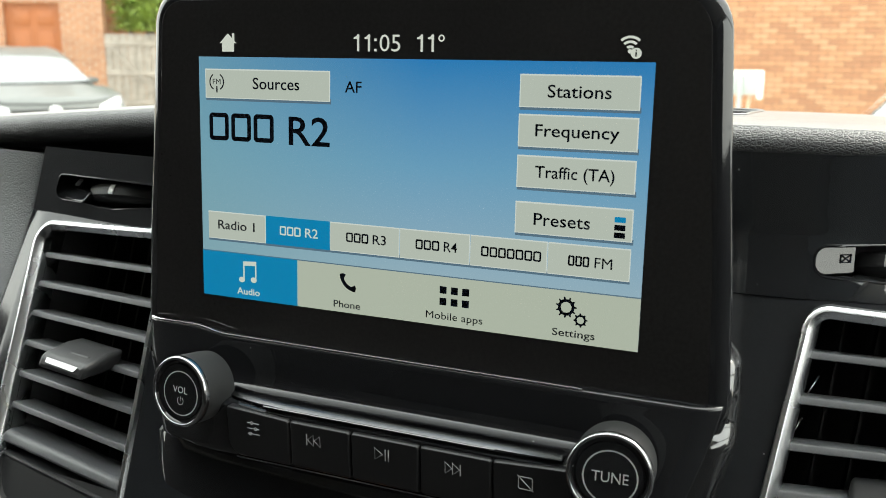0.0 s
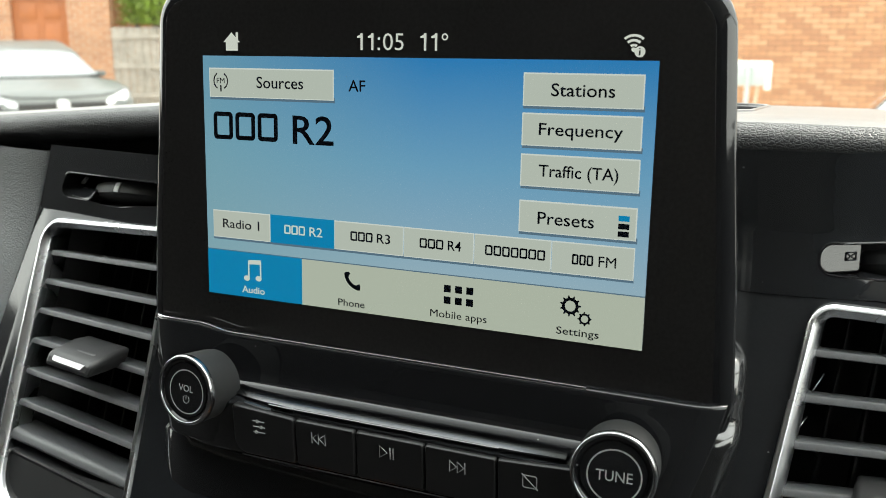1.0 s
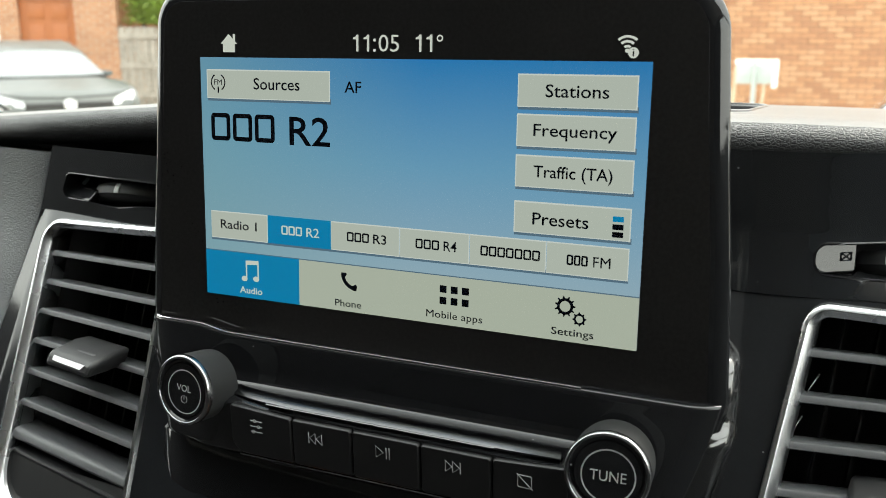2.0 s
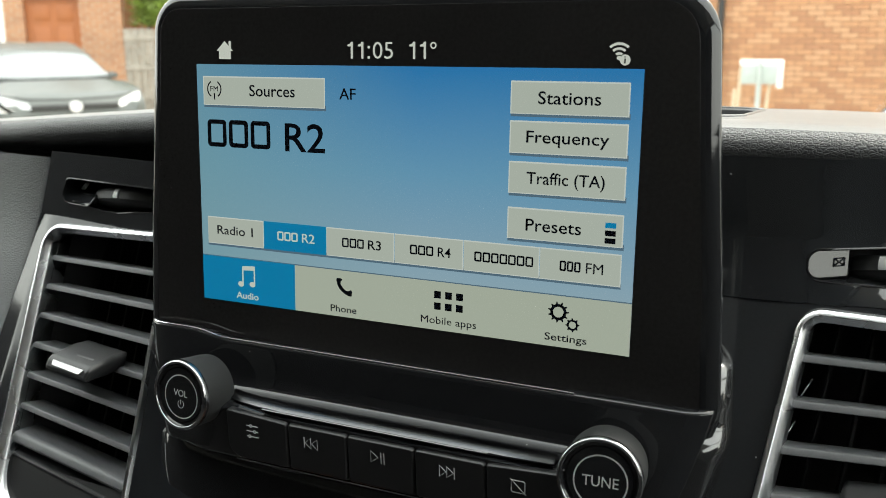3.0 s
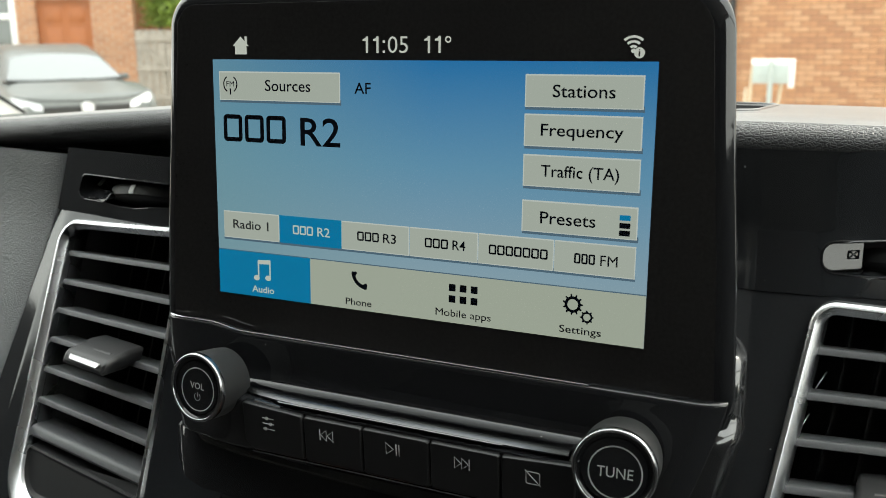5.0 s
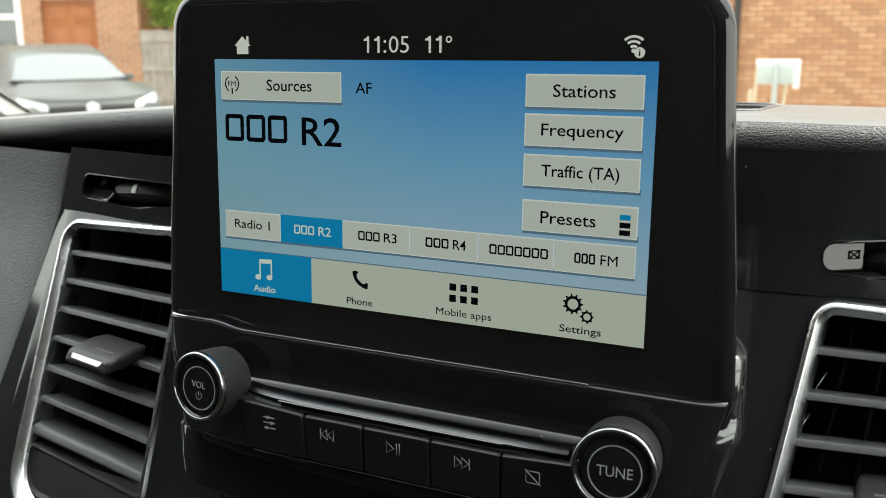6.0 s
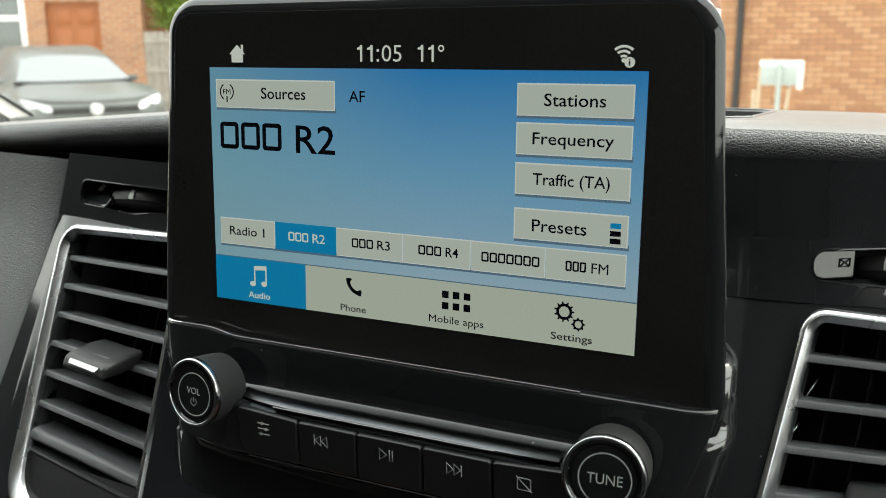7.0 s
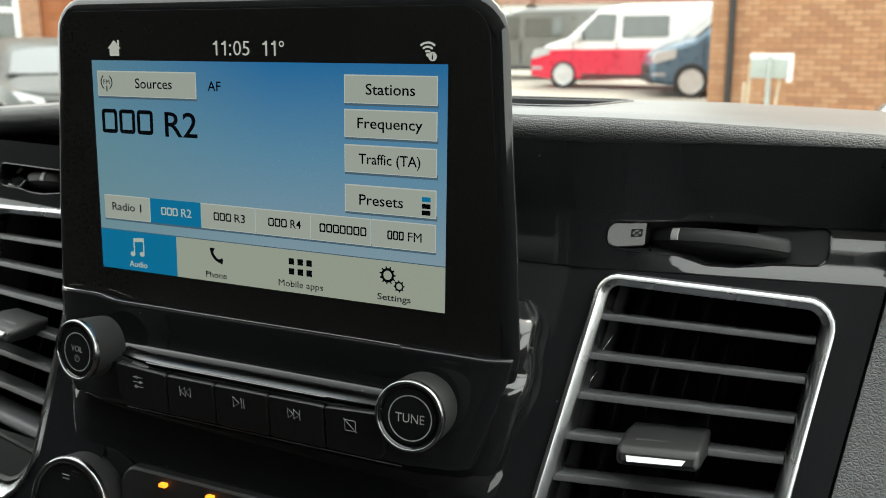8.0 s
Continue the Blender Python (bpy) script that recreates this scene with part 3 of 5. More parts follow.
bm = bmesh.new()
loft(bm, [[(p[0], y, p[1]) for p in case(d)] for d, y in
          [(0.0046 - 0.0068 * math.sin(radians(a)), 0.0068 * (1 - math.cos(radians(a)))) for a in range(0, 61, 6)] + [(-0.0012, 0.0040), (-0.0006, 0.0046), (0.0010, 0.0056), (0.0060, 0.0110), (0.024, 0.042)]])
part("housing", bm, GLOSS, unit, "gloss black plastic housing", angle=50)
bm = bmesh.new()
prism(bm, shell(0.0046), -0.0001, 0.0005, 0.00005)
display = part("display", bm, GLASS_BLACK, unit, "black glass with a lit blue menu")
Y0 = -0.00018


def ui(name, pts, material, layer, label=""):
    bm = bmesh.new()
    flat(bm, pts, Y0 - layer * 0.00008, 0.00006)
    return part(name, bm, material, display, label, smooth=False)


def ui_text(text, x0, x1, z0, z1, material=None, layer=4, bold=None):
    bold = (0.0 if "M" in text else 0.006) if bold is None else bold
    return letters(text, x1 - x0, z1 - z0, ((x0 + x1) / 2, (z0 + z1) / 2), material or UI_INK, display, "lettering", bold, y=Y0 - layer * 0.00008)


def ui_bars(x0, x1, z0, z1, count, material=None, stroke=0.0016, layer=4):
    """A name shown as plain hollow bars of its size, one for each sign."""
    w = (x1 - x0) / count
    for k in range(count):
        bm = bmesh.new()
        out = rounded(rect(x0 + w * k + w * 0.06, x0 + w * (k + 1) - w * 0.06, z0, z1), [stroke * 0.9] * 4, 3)
        y = Y0 - layer * 0.00008
        inn = shrink(out, stroke)
        loft(bm, [[(p[0], y, p[1]) for p in out], [(p[0], y, p[1]) for p in inn], [(p[0], y + 0.00005, p[1]) for p in inn], [(p[0], y + 0.00005, p[1]) for p in out]], cap0=False, cap1=False)
        part("name_bar", bm, material or UI_INK, display, smooth=False)


ui("menu_ground", rect(-0.087, 0.087, -0.093, 0.0), UI_BLUE, 0, "blue gradient, paler at its foot")


def ui_button(x0, x1, z0, z1, material=None):
    ui("button_shadow", rect(x0 + 0.0002, x1 + 0.0004, z0 - 0.0009, z0 + 0.001), UI_SHADE, 1)
    ui("button_rim", rect(x0, x1, z0, z1), UI_LIGHT, 1.6)
    ui("button", rect(x0 + 0.0004, x1 - 0.0004, z0 + 0.0003, z1 - 0.0005), material or UI_PALE, 2.2)


ui_button(-0.084, -0.029, -0.0155, -0.0045)
for z in (-0.0150, -0.0280, -0.0415, -0.0570):
    ui_button(0.043, 0.083, z, z + 0.0108)
ui_text("Sources", -0.0622, -0.0418, -0.0118, -0.0075)
ui_text("AF", -0.0228, -0.0160, -0.0120, -0.0080)
ui_text("Stations", 0.0527, 0.0738, -0.0117, -0.0075)
ui_text("Frequency", 0.0490, 0.0770, -0.0257, -0.0204)
ui_text("Traffic (TA)", 0.0495, 0.0762, -0.0393, -0.0340)
ui_text("Presets", 0.0497, 0.0690, -0.0540, -0.0498)
for z, m_ in ((-0.0508, UI_CYAN), (-0.0534, UI_INK), (-0.0559, UI_INK)):
    ui("list_icon", rect(0.0770, 0.0806, z, z + 0.0018), m_, 4)
ui_bars(-0.0830, -0.0525, -0.0315, -0.0210, 3, stroke=0.0017)
ui_text("R2", -0.0465, -0.0290, -0.0318, -0.0212, bold=0.008)
# The row of six presets.
DIV = [-0.084, -0.0572, -0.0290, -0.0002, 0.0270, 0.0550, 0.083]
ui("preset_shadow", rect(-0.084, 0.083, -0.0708, -0.069), UI_SHADE, 1)
for k in range(6):
    ui("preset_rim", rect(DIV[k] + 0.0001, DIV[k + 1] - 0.0001, -0.0700, -0.0592), UI_CYAN if k == 1 else UI_LIGHT, 1.6)
    ui("preset_button", rect(DIV[k] + 0.0002, DIV[k + 1] - 0.0004, -0.0697, -0.0596), UI_CYAN if k == 1 else UI_PALE, 2.2)
ui_text("Radio 1", -0.0792, -0.0622, -0.0660, -0.0625)
ui_bars(-0.0510, -0.0414, -0.0661, -0.0626, 3, UI_WHITE, 0.0006)
ui_text("R2", -0.0396, -0.0340, -0.0661, -0.0626, UI_WHITE)
ui_bars(-0.0222, -0.0126, -0.0661, -0.0626, 3, None, 0.0006)
ui_text("R3", -0.0110, -0.0056, -0.0661, -0.0626)
ui_bars(0.0060, 0.0156, -0.0661, -0.0626, 3, None, 0.0006)
ui_text("R4", 0.0172, 0.0222, -0.0661, -0.0626)
ui_bars(0.0310, 0.0530, -0.0663, -0.0628, 7, None, 0.0006)
ui_bars(0.0620, 0.0695, -0.0665, -0.0630, 3, None, 0.0006)
ui_text("FM", 0.0712, 0.0770, -0.0665, -0.0630)
# The bar of functions at the foot.
ui("bar_line", rect(-0.087, 0.087, -0.0752, -0.0748), UI_SHADE, 1)
ui("function_bar", rect(-0.0432, 0.087, -0.093, -0.0752), UI_BAR, 1.6)
ui("audio_tile", rect(-0.087, -0.0432, -0.093, -0.0751), UI_CYAN, 1.6)
ui_text("Audio", -0.0708, -0.0602, -0.0912, -0.0885, UI_WHITE, bold=0.012)
ui_text("Phone", -0.0272, -0.0160, -0.0912, -0.0886)
ui_text("Mobile apps", 0.0108, 0.0325, -0.0915, -0.0880)
ui_text("Settings", 0.0578, 0.0725, -0.0917, -0.0883)
bm = bmesh.new()
yy = Y0 - 4 * 0.00008
for x, z in ((-0.0685, -0.0853), (-0.0630, -0.0850)):
    flat(bm, [(x + 0.0014 * math.cos(a), z + 0.0011 * math.sin(a)) for a in [k * math.pi / 8 for k in range(16)]], yy)
    flat(bm, rect(x + 0.0007, x + 0.0013, z, z + 0.0066), yy)
flat(bm, [(-0.0678, -0.0797), (-0.0617, -0.0793), (-0.0617, -0.0776), (-0.0678, -0.0780)], yy)
part("note_icon", bm, UI_WHITE, display, smooth=False)
bm = bmesh.new()
p0, p1, p2 = Vector((-0.0240, -0.0782)), Vector((-0.0236, -0.0832)), Vector((-0.0180, -0.0842))
one, two = [], []
for k in range(17):
    f = k / 16
    c = p0 * (1 - f) ** 2 + p1 * 2 * f * (1 - f) + p2 * f * f
    along = ((p1 - p0) * (1 - f) + (p2 - p1) * f).normalized()
    side_ = Vector((-along.y, along.x))
    end = min(1.0, max(0.0, abs(f - 0.5) * 6 - 1.7))
    trim = 0.6 if k in (0, 16) else 1.0
    one.append(c + side_ * (0.0007 + 0.0013 * end) * trim)
    two.append(c - side_ * 0.0007 * trim)
for k in range(16):
    flat(bm, [one[k], one[k + 1], two[k + 1], two[k]], yy)
part("phone_icon", bm, UI_INK, display, smooth=False)
for k in range(6):
    x, z = 0.0160 + 0.0043 * (k % 3), -0.0812 - 0.0042 * (k // 3)
    ui("app_square", rect(x, x + 0.0026, z, z + 0.0026), UI_INK, 4)


def gear(x, z, r, teeth):
    bm = bmesh.new()
    n = teeth * 6
    out = [(x + r * (1.22 if k % 6 < 2 else 0.95) * math.cos(2 * math.pi * k / n), z + r * (1.22 if k % 6 < 2 else 0.95) * math.sin(2 * math.pi * k / n)) for k in range(n)]
    inn = [(x + r * 0.62 * math.cos(2 * math.pi * k / n), z + r * 0.62 * math.sin(2 * math.pi * k / n)) for k in range(n)]
    loft(bm, [[(p[0], yy, p[1]) for p in out], [(p[0], yy, p[1]) for p in inn]], cap0=False, cap1=False)
    part("gear_icon", bm, UI_INK, display, smooth=False)


gear(0.0623, -0.0808, 0.0030, 11)
gear(0.0674, -0.0847, 0.0020, 8)
# The status line above.
bm = bmesh.new()
flat(bm, [(-0.0769, 0.0050), (-0.0731, 0.0086), (-0.0712, 0.0068), (-0.0712, 0.0086), (-0.0702, 0.0086), (-0.0702, 0.0058), (-0.0693, 0.0050), (-0.0704, 0.0050), (-0.0704, 0.0019), (-0.0758, 0.0019), (-0.0758, 0.0050)], yy)
part("home_icon", bm, UI_WHITE, display, smooth=False)
ui_text("05", -0.0090, -0.0010, 0.0025, 0.0083, UI_WHITE, bold=-0.004)
for right in (-0.0171, -0.0128, 0.0076, 0.0117):
    # A figure one, with its flag.
    bm = bmesh.new()
    flat(bm, rect(right - 0.00085, right, 0.0025, 0.0083), Y0 - 4 * 0.00008)
    flat(bm, [(right - 0.0022, 0.0067), (right - 0.0022, 0.0073), (right - 0.0011, 0.0077), (right - 0.0008, 0.0083), (right - 0.0008, 0.0067)], Y0 - 4 * 0.00008)
    part("figure", bm, UI_WHITE, display, smooth=False)
for z in (0.0025, 0.0060):
    ui("colon_dot", rect(-0.0111, -0.0102, z, z + 0.0009), UI_WHITE, 4)
bm = bmesh.new()
a0 = [2 * math.pi * k / 24 for k in range(24)]
loft(bm, [[(0.0145 + r_ * math.cos(a), y_, 0.0071 + r_ * math.sin(a)) for a in a0] for r_, y_ in ((0.00118, Y0 - 0.00032), (0.00068, Y0 - 0.00032), (0.00068, Y0 - 0.00027), (0.00118, Y0 - 0.00027))], cap0=False, cap1=False)
part("degree_ring", bm, UI_WHITE, display, smooth=False)
bm = bmesh.new()
for r in (0.0018, 0.0033, 0.0048):
    a0 = [radians(48 + 84 * k / 8) for k in range(9)]
    o, i_ = [(0.0788 + r * math.cos(a), 0.0033 + r * math.sin(a)) for a in a0], [(0.0788 + (r - 0.0008) * math.cos(a), 0.0033 + (r - 0.0008) * math.sin(a)) for a in a0]
    flat(bm, o + i_[::-1], yy)
flat(bm, [(0.0788 + 0.0007 * math.cos(k * math.pi / 6), 0.0033 + 0.0007 * math.sin(k * math.pi / 6)) for k in range(12)], yy)
flat(bm, [(0.0808 + 0.0017 * math.cos(k * math.pi / 10), 0.0027 + 0.0017 * math.sin(k * math.pi / 10)) for k in range(20)], yy - 0.00005)
part("wifi_icon", bm, UI_WHITE, display, smooth=False)
letters("i", 0.0006, 0.0022, (0.0808, 0.0027), UI_INK, display, y=yy - 0.00015)
bm = bmesh.new()
for s0 in (120, -60):
    a0 = [radians(s0 + 120 * k / 10) for k in range(11)]
    o, i_ = [(-0.0786 + 0.0034 * math.cos(a), -0.0094 + 0.0034 * math.sin(a)) for a in a0], [(-0.0786 + 0.0029 * math.cos(a), -0.0094 + 0.0029 * math.sin(a)) for a in a0]
    flat(bm, o + i_[::-1], yy)
flat(bm, rect(-0.0789, -0.0783, -0.0134, -0.0110), yy)
part("tuner_icon", bm, UI_INK, display, smooth=False)
ui_text("FM", -0.0804, -0.0768, -0.0103, -0.0083)

# ---- the control panel below the screen ----
def hw_at(z):
    """Half the control panel's width, drawn in towards its foot."""
    return 0.1150 - 0.0140 * (max(0.0, -0.108 - z) / 0.045) ** 1.2


def panel_y(x, z):
    """The control panel's face: proud of the screen and upright, stepping out below the blade, falling away at its ends."""
    f = min(1.0, max(0.0, (-0.1255 - z) / 0.0045))
    slope = min(1.0, max(0.0, (-0.110 - z) / 0.040))
    w = min(1.0, max(0.0, (0.092 - abs(x)) / 0.016))
    w *= w * (3 - 2 * w)
    return -0.0046 - 0.0142 * f * f * (3 - 2 * f) * w - 0.0090 * slope * (1 - w) + 0.09 * max(0.0, -0.130 - z) * w + 45 * max(0, abs(x) - hw_at(z) + 0.010) ** 2


def seam_rise(x):
    """The seam under the screen steps up a little beside the volume knob."""
    f = min(1.0, max(0.0, (-0.0735 - x) / 0.016))
    return 0.0022 * f * f * (3 - 2 * f)


controls = unit
bm = bmesh.new()
rows = []
zs = [-0.1085, -0.1100, -0.1125, -0.115, -0.118, -0.121, -0.1250, -0.1262, -0.1275, -0.1288, -0.130, -0.135, -0.140, -0.1450, -0.1480, -0.1497]
for z in zs:
    hw = hw_at(z)
    row = [Vector((-hw, panel_y(0.12, z) + 0.022, z))]
    for k in range(33):
        x = hw * math.sin(math.pi / 2 * (k / 16 - 1))
        row.append(Vector((x, panel_y(x, z), z)))
    row.append(Vector((hw, panel_y(0.12, z) + 0.022, z)))
    rows.append(row)
for z, row in zip(zs, rows):
    for p in row:
        p.z += seam_rise(p.x) * max(0.0, 1 - (-0.1085 - z) / 0.010)
ledge = [Vector((p.x, 0.0015, -0.1074 + seam_rise(p.x))) for p in rows[0]]
brow = [[Vector((p.x, p.y + 0.0014 * (1 - math.sin(a)), p.z - 0.0003 + 0.0014 * math.cos(a))) for p in rows[0]] for a in (radians(5), radians(25), radians(45), radians(65))]
tail = [[Vector((p.x * f, p.y + d, z)) for p in rows[-1]] for f, d, z in ((0.997, 0.0006, -0.1504), (0.99, 0.0022, -0.1510), (0.975, 0.0075, -0.1516), (0.96, 0.035, -0.1525))]
loft(bm, [ledge] + brow + rows + tail, closed=False)
part("panel_face", bm, GLOSS, controls, "gloss black plastic", angle=55)
# Metal lines added where the gloss panel's edges catch a highlight.
for line_z, line_y, x0, x1 in ((-0.1073, 0.0006, -0.1120, 0.070), (-0.1503, -0.0001, -0.060, 0.078)):
    bm = bmesh.new()
    line_x = [x0 + (x1 - x0) * k / 60 for k in range(61)]
    tube(bm, [Vector((x, panel_y(x, line_z) + line_y, line_z + (seam_rise(x) if line_z > -0.12 else 0.0))) for x in line_x], 0.0004, 8)
    part("edge_highlight", bm, BRIGHT, controls, "metal line standing in for the panel's edge highlight")


def knob(x, z, word, lean):
    y0 = panel_y(x, z) + 0.001
    d = Vector((lean, -1, 0.07)).normalized()
    c = Vector((x, -0.0272, z - 0.0006))
    o = c - d * 0.0222
    bm = bmesh.new()
    lathe(bm, [(0.0129, 0.0055), (0.0132, 0.008), (0.0134, 0.016), (0.0135, 0.0195), (0.0133, 0.0205)], o, d, 64)
    k = part("control_knob", bm, RUBBER, controls, "dark rubber knob with chrome ring and black cap")
    bm = bmesh.new()
    lathe_ring(bm, [(0.0136, 0.0198), (0.0137, 0.0211), (0.0134, 0.0220), (0.0128, 0.0225), (0.0123, 0.0224), (0.0121, 0.0217), (0.0121, 0.0198)], o, d, 64)
    part("chrome_ring", bm, RING_CHROME, k, "satin chrome ring", angle=80)
    bm = bmesh.new()
    lathe(bm, [(0.0122, 0.0180), (0.0122, 0.0217), (0.0116, 0.0209), (0.0108, 0.0207), (0.0104, 0.0212)], o, d, 64)
    part("cap", bm, GLOSS, k, "gloss black cap")
    bm = bmesh.new()
    o = o + Vector((0.0003, 0, -0.0007))
    disc_ring(bm, o + d * 0.02118, 0.0082, 0.00865, d, 0.00012, 64)
    part("white_ring", bm, WHITE_INK, k)
    turn = Matrix.Translation(o + d * 0.0214) @ Matrix.Rotation(math.atan2(lean, 1), 4, "Z") @ Matrix.Rotation(-0.07, 4, "X")
    if word == "VOL":
        letters(word, 0.0072, 0.0026, (-0.0002, 0.0014), WHITE_INK, k, m=turn)
        bm = bmesh.new()
        pts = [turn @ Vector((0.0015 * math.sin(a), 0, -0.0029 + 0.0015 * math.cos(a))) for a in [radians(35 + 290 * i / 20) for i in range(21)]]
        tube(bm, pts, 0.0001, 5)
        tube(bm, [turn @ Vector((0, 0, -0.0012)), turn @ Vector((0, 0, -0.0030))], 0.00012, 5)
        part("power_icon", bm, WHITE_INK, k)
    else:
        letters(word, 0.0114, 0.0034, (0, 0.0), WHITE_INK, k, m=turn)
    return k


knob(-0.0790, -0.1242, "VOL", -0.10)
knob(0.0857, -0.1250, "TUNE", 0.08)

# The silver blade between the knobs.
bm = bmesh.new()
rings = []
for k in range(25):
    x = -0.0665 + 0.1345 * k / 24
    e = min(1, min(k, 24 - k) / 3)
    y, h = -0.0130 - 0.0046 * min(1, k / 5) ** 0.6, 0.0004 + 0.0008 * e
    rings.append([(x, y + 0.005, -0.1260), (x, y + 0.0022, -0.1263), (x, y + 0.0006, -0.1270), (x, y - 0.0006, -0.1272 - h * 0.45), (x, y - 0.0004, -0.1274 - h), (x, y + 0.004, -0.1276 - h)])
loft(bm, rings)
blade = part("silver_blade", bm, BLADE, controls, "satin silver strip")
bm = bmesh.new()
rings = []
for k in range(13):
    x = -0.047 + 0.092 * k / 12
    e = min(1, min(k, 12 - k) / 1.0) 
    rings.append([(x, -0.0170, -0.12765), (x, -0.0182 - 0.0002 * e, -0.1277), (x, -0.0185 - 0.0002 * e, -0.1280), (x, -0.0176, -0.1282)])
loft(bm, rings)
part("blade_insert", bm, INSERT, blade)
KEY_EDGES = [-0.0625, -0.0345, -0.0090, 0.0182, 0.0450, 0.0720]
ICON_X = [-0.0502, -0.0236, 0.0036, 0.0302, 0.0568]
for k in range(5):
    bm = bmesh.new()
    a, b = KEY_EDGES[k] + 0.00015, KEY_EDGES[k + 1] - 0.00015
    ta, tb = (-0.1292, -0.1308) if k == 0 else (-0.1308, -0.1292) if k == 4 else (-0.1308, -0.1308)
    pts = rounded([(a, -0.1492), (b, -0.1492), (b, tb), (a, ta)], [0.006 if k == 0 else 0.0014, 0.006 if k == 4 else 0.0014, 0.0014, 0.0014], 4)
    lean = lambda p: -0.0196 - 0.09 * (p[1] + 0.131)  # noqa: E731
    loft(bm, [[(p[0], lean(p) + off, p[1]) for p in shrink(pts, d)] for d, off in ((0.0010, -0.0010), (0.0006, -0.0009), (0.0002, -0.0004), (0, 0.0003), (0, 0.004))])
    key = part("key", bm, KEY_BLACK, controls, "matt black key with printed sign")
    bm = bmesh.new()
    x, z = ICON_X[k], -0.1368
    at = lambda u, w: Vector((x + u, lean((x + u, z + w)) - 0.0010, z + w))  # noqa: E731
    line = lambda *ps, r=0.0002, c=False: tube(bm, [at(*p) for p in ps], r, 5, c)  # noqa: E731
    if k == 0:
        for w, u in ((0.0022, -0.0006), (0.0, 0.0010), (-0.0022, -0.0014)):
            line((-0.0026, w), (0.0026, w))
            line(*[(u + 0.0006 * math.cos(q), w + 0.0006 * math.sin(q)) for q in [i * math.pi / 4 for i in range(8)]], c=True)
    elif k in (1, 3):
        s = 1 if k == 3 else -1
        for u in (-0.0022, 0.0006):
            line((s * u, 0.0021), (s * (u + 0.0025), 0), (s * u, -0.0021), c=True)
        line((s * 0.0034, 0.0021), (s * 0.0034, -0.0021))
    elif k == 2:
        line((-0.0026, 0.0022), (0.0004, 0), (-0.0026, -0.0022), c=True)
        line((0.0015, 0.0022), (0.0015, -0.0022))
        line((0.0027, 0.0022), (0.0027, -0.0022))
    else:
        line((-0.0024, 0.0022), (0.0020, 0.0022), (0.0024, 0.0018), (0.0024, -0.0018), (0.0020, -0.0022), (-0.0020, -0.0022), (-0.0024, -0.0018), c=True)
        line((-0.0028, 0.0026), (0.0028, -0.0026))
    part("key_sign", bm, ICON_INK, key)

# ---- the console below, with the heater controls ----
console = thing("centre_console", "gloss black lower console with heater controls", "console")
bm = bmesh.new()
rows = []
for z, hw, y in ((-0.105, 0.108, 0.030), (-0.120, 0.109, 0.020), (-0.135, 0.110, 0.010), (-0.150, 0.1125, 0.002), (-0.1545, 0.1135, -0.004), (-0.165, 0.1115, -0.0075), (-0.185, 0.108, -0.0105), (-0.25, 0.098, -0.018), (-0.40, 0.085, -0.04)):
    rows.append([Vector((-hw, y + 0.05, z)), Vector((-hw, y + 0.008, z)), Vector((-hw + 0.002, y + 0.003, z)), Vector((-hw + 0.008, y, z))] + [Vector((hw * k / 6, y - 0.001, z)) for k in range(-5, 6)]
                + [Vector((hw - 0.008, y, z)), Vector((hw - 0.002, y + 0.003, z)), Vector((hw, y + 0.008, z)), Vector((hw, y + 0.05, z))])
loft(bm, rows, closed=False)
part("console_face", bm, GLOSS, console, "gloss black plastic", angle=60)
for side in (-1, 1):
    bm = bmesh.new()
    rings = []
    for x, y, z, r in ((0.1085, 0.0260, -0.0905, 0.003), (0.1078, 0.0200, -0.0950, 0.0100), (0.1074, 0.0160, -0.1010, 0.0115), (0.1072, 0.0145, -0.1065, 0.0122), (0.1072, 0.0147, -0.1110, 0.0122),
                       (0.1072, 0.0145, -0.1150, 0.0120), (0.1070, 0.0112, -0.1185, 0.0124), (0.1067, 0.0095, -0.1215, 0.0126), (0.1062, 0.0093, -0.1260, 0.0124), (0.1045, 0.0085, -0.1400, 0.0110), (0.1005, 0.0050, -0.1600, 0.0100)):
        rings.append(Vector((x, y, z, r)))
    fine = []
    rings = rings if side > 0 else rings[5:]
    for k in range(len(rings) - 1):
        p0, p1, p2, p3 = rings[max(k - 1, 0)], rings[k], rings[k + 1], rings[min(k + 2, len(rings) - 1)]
        for q in range(6):
            f = q / 6
            fine.append(0.5 * (2 * p1 + (p2 - p0) * f + (2 * p0 - 5 * p1 + 4 * p2 - p3) * f * f + (3 * p1 - p0 - 3 * p2 + p3) * f ** 3))
    for _ in range(5):
        fine = [fine[0]] + [(p + 2 * q + r) / 4 for p, q, r in zip(fine, fine[1:], fine[2:])] + [fine[-1]]
    loft(bm, [[(side * c[0] + c[3] * math.cos(a), c[1] + c[3] * math.sin(a), c[2]) for a in [2 * math.pi * q / 36 for q in range(36)]] for c in fine])
    part("console_shoulder", bm, SOFT_GLOSS, console, "rounded gloss black shoulder", angle=80)
bm = bmesh.new()
hp = rounded([(-0.068, -0.1800), (0.068, -0.1800), (0.062, -0.2300), (-0.062, -0.2300)], [0.008] * 4, 5)
loft(bm, [[(p[0], -0.0145 + 0.19 * (p[1] + 0.185) + off, p[1]) for p in shrink(hp, d)] for d, off in ((0.001, -0.002), (0, -0.001), (0, 0.008))])
heater = part("heater_panel", bm, MATT, console, "matt black heater panel")
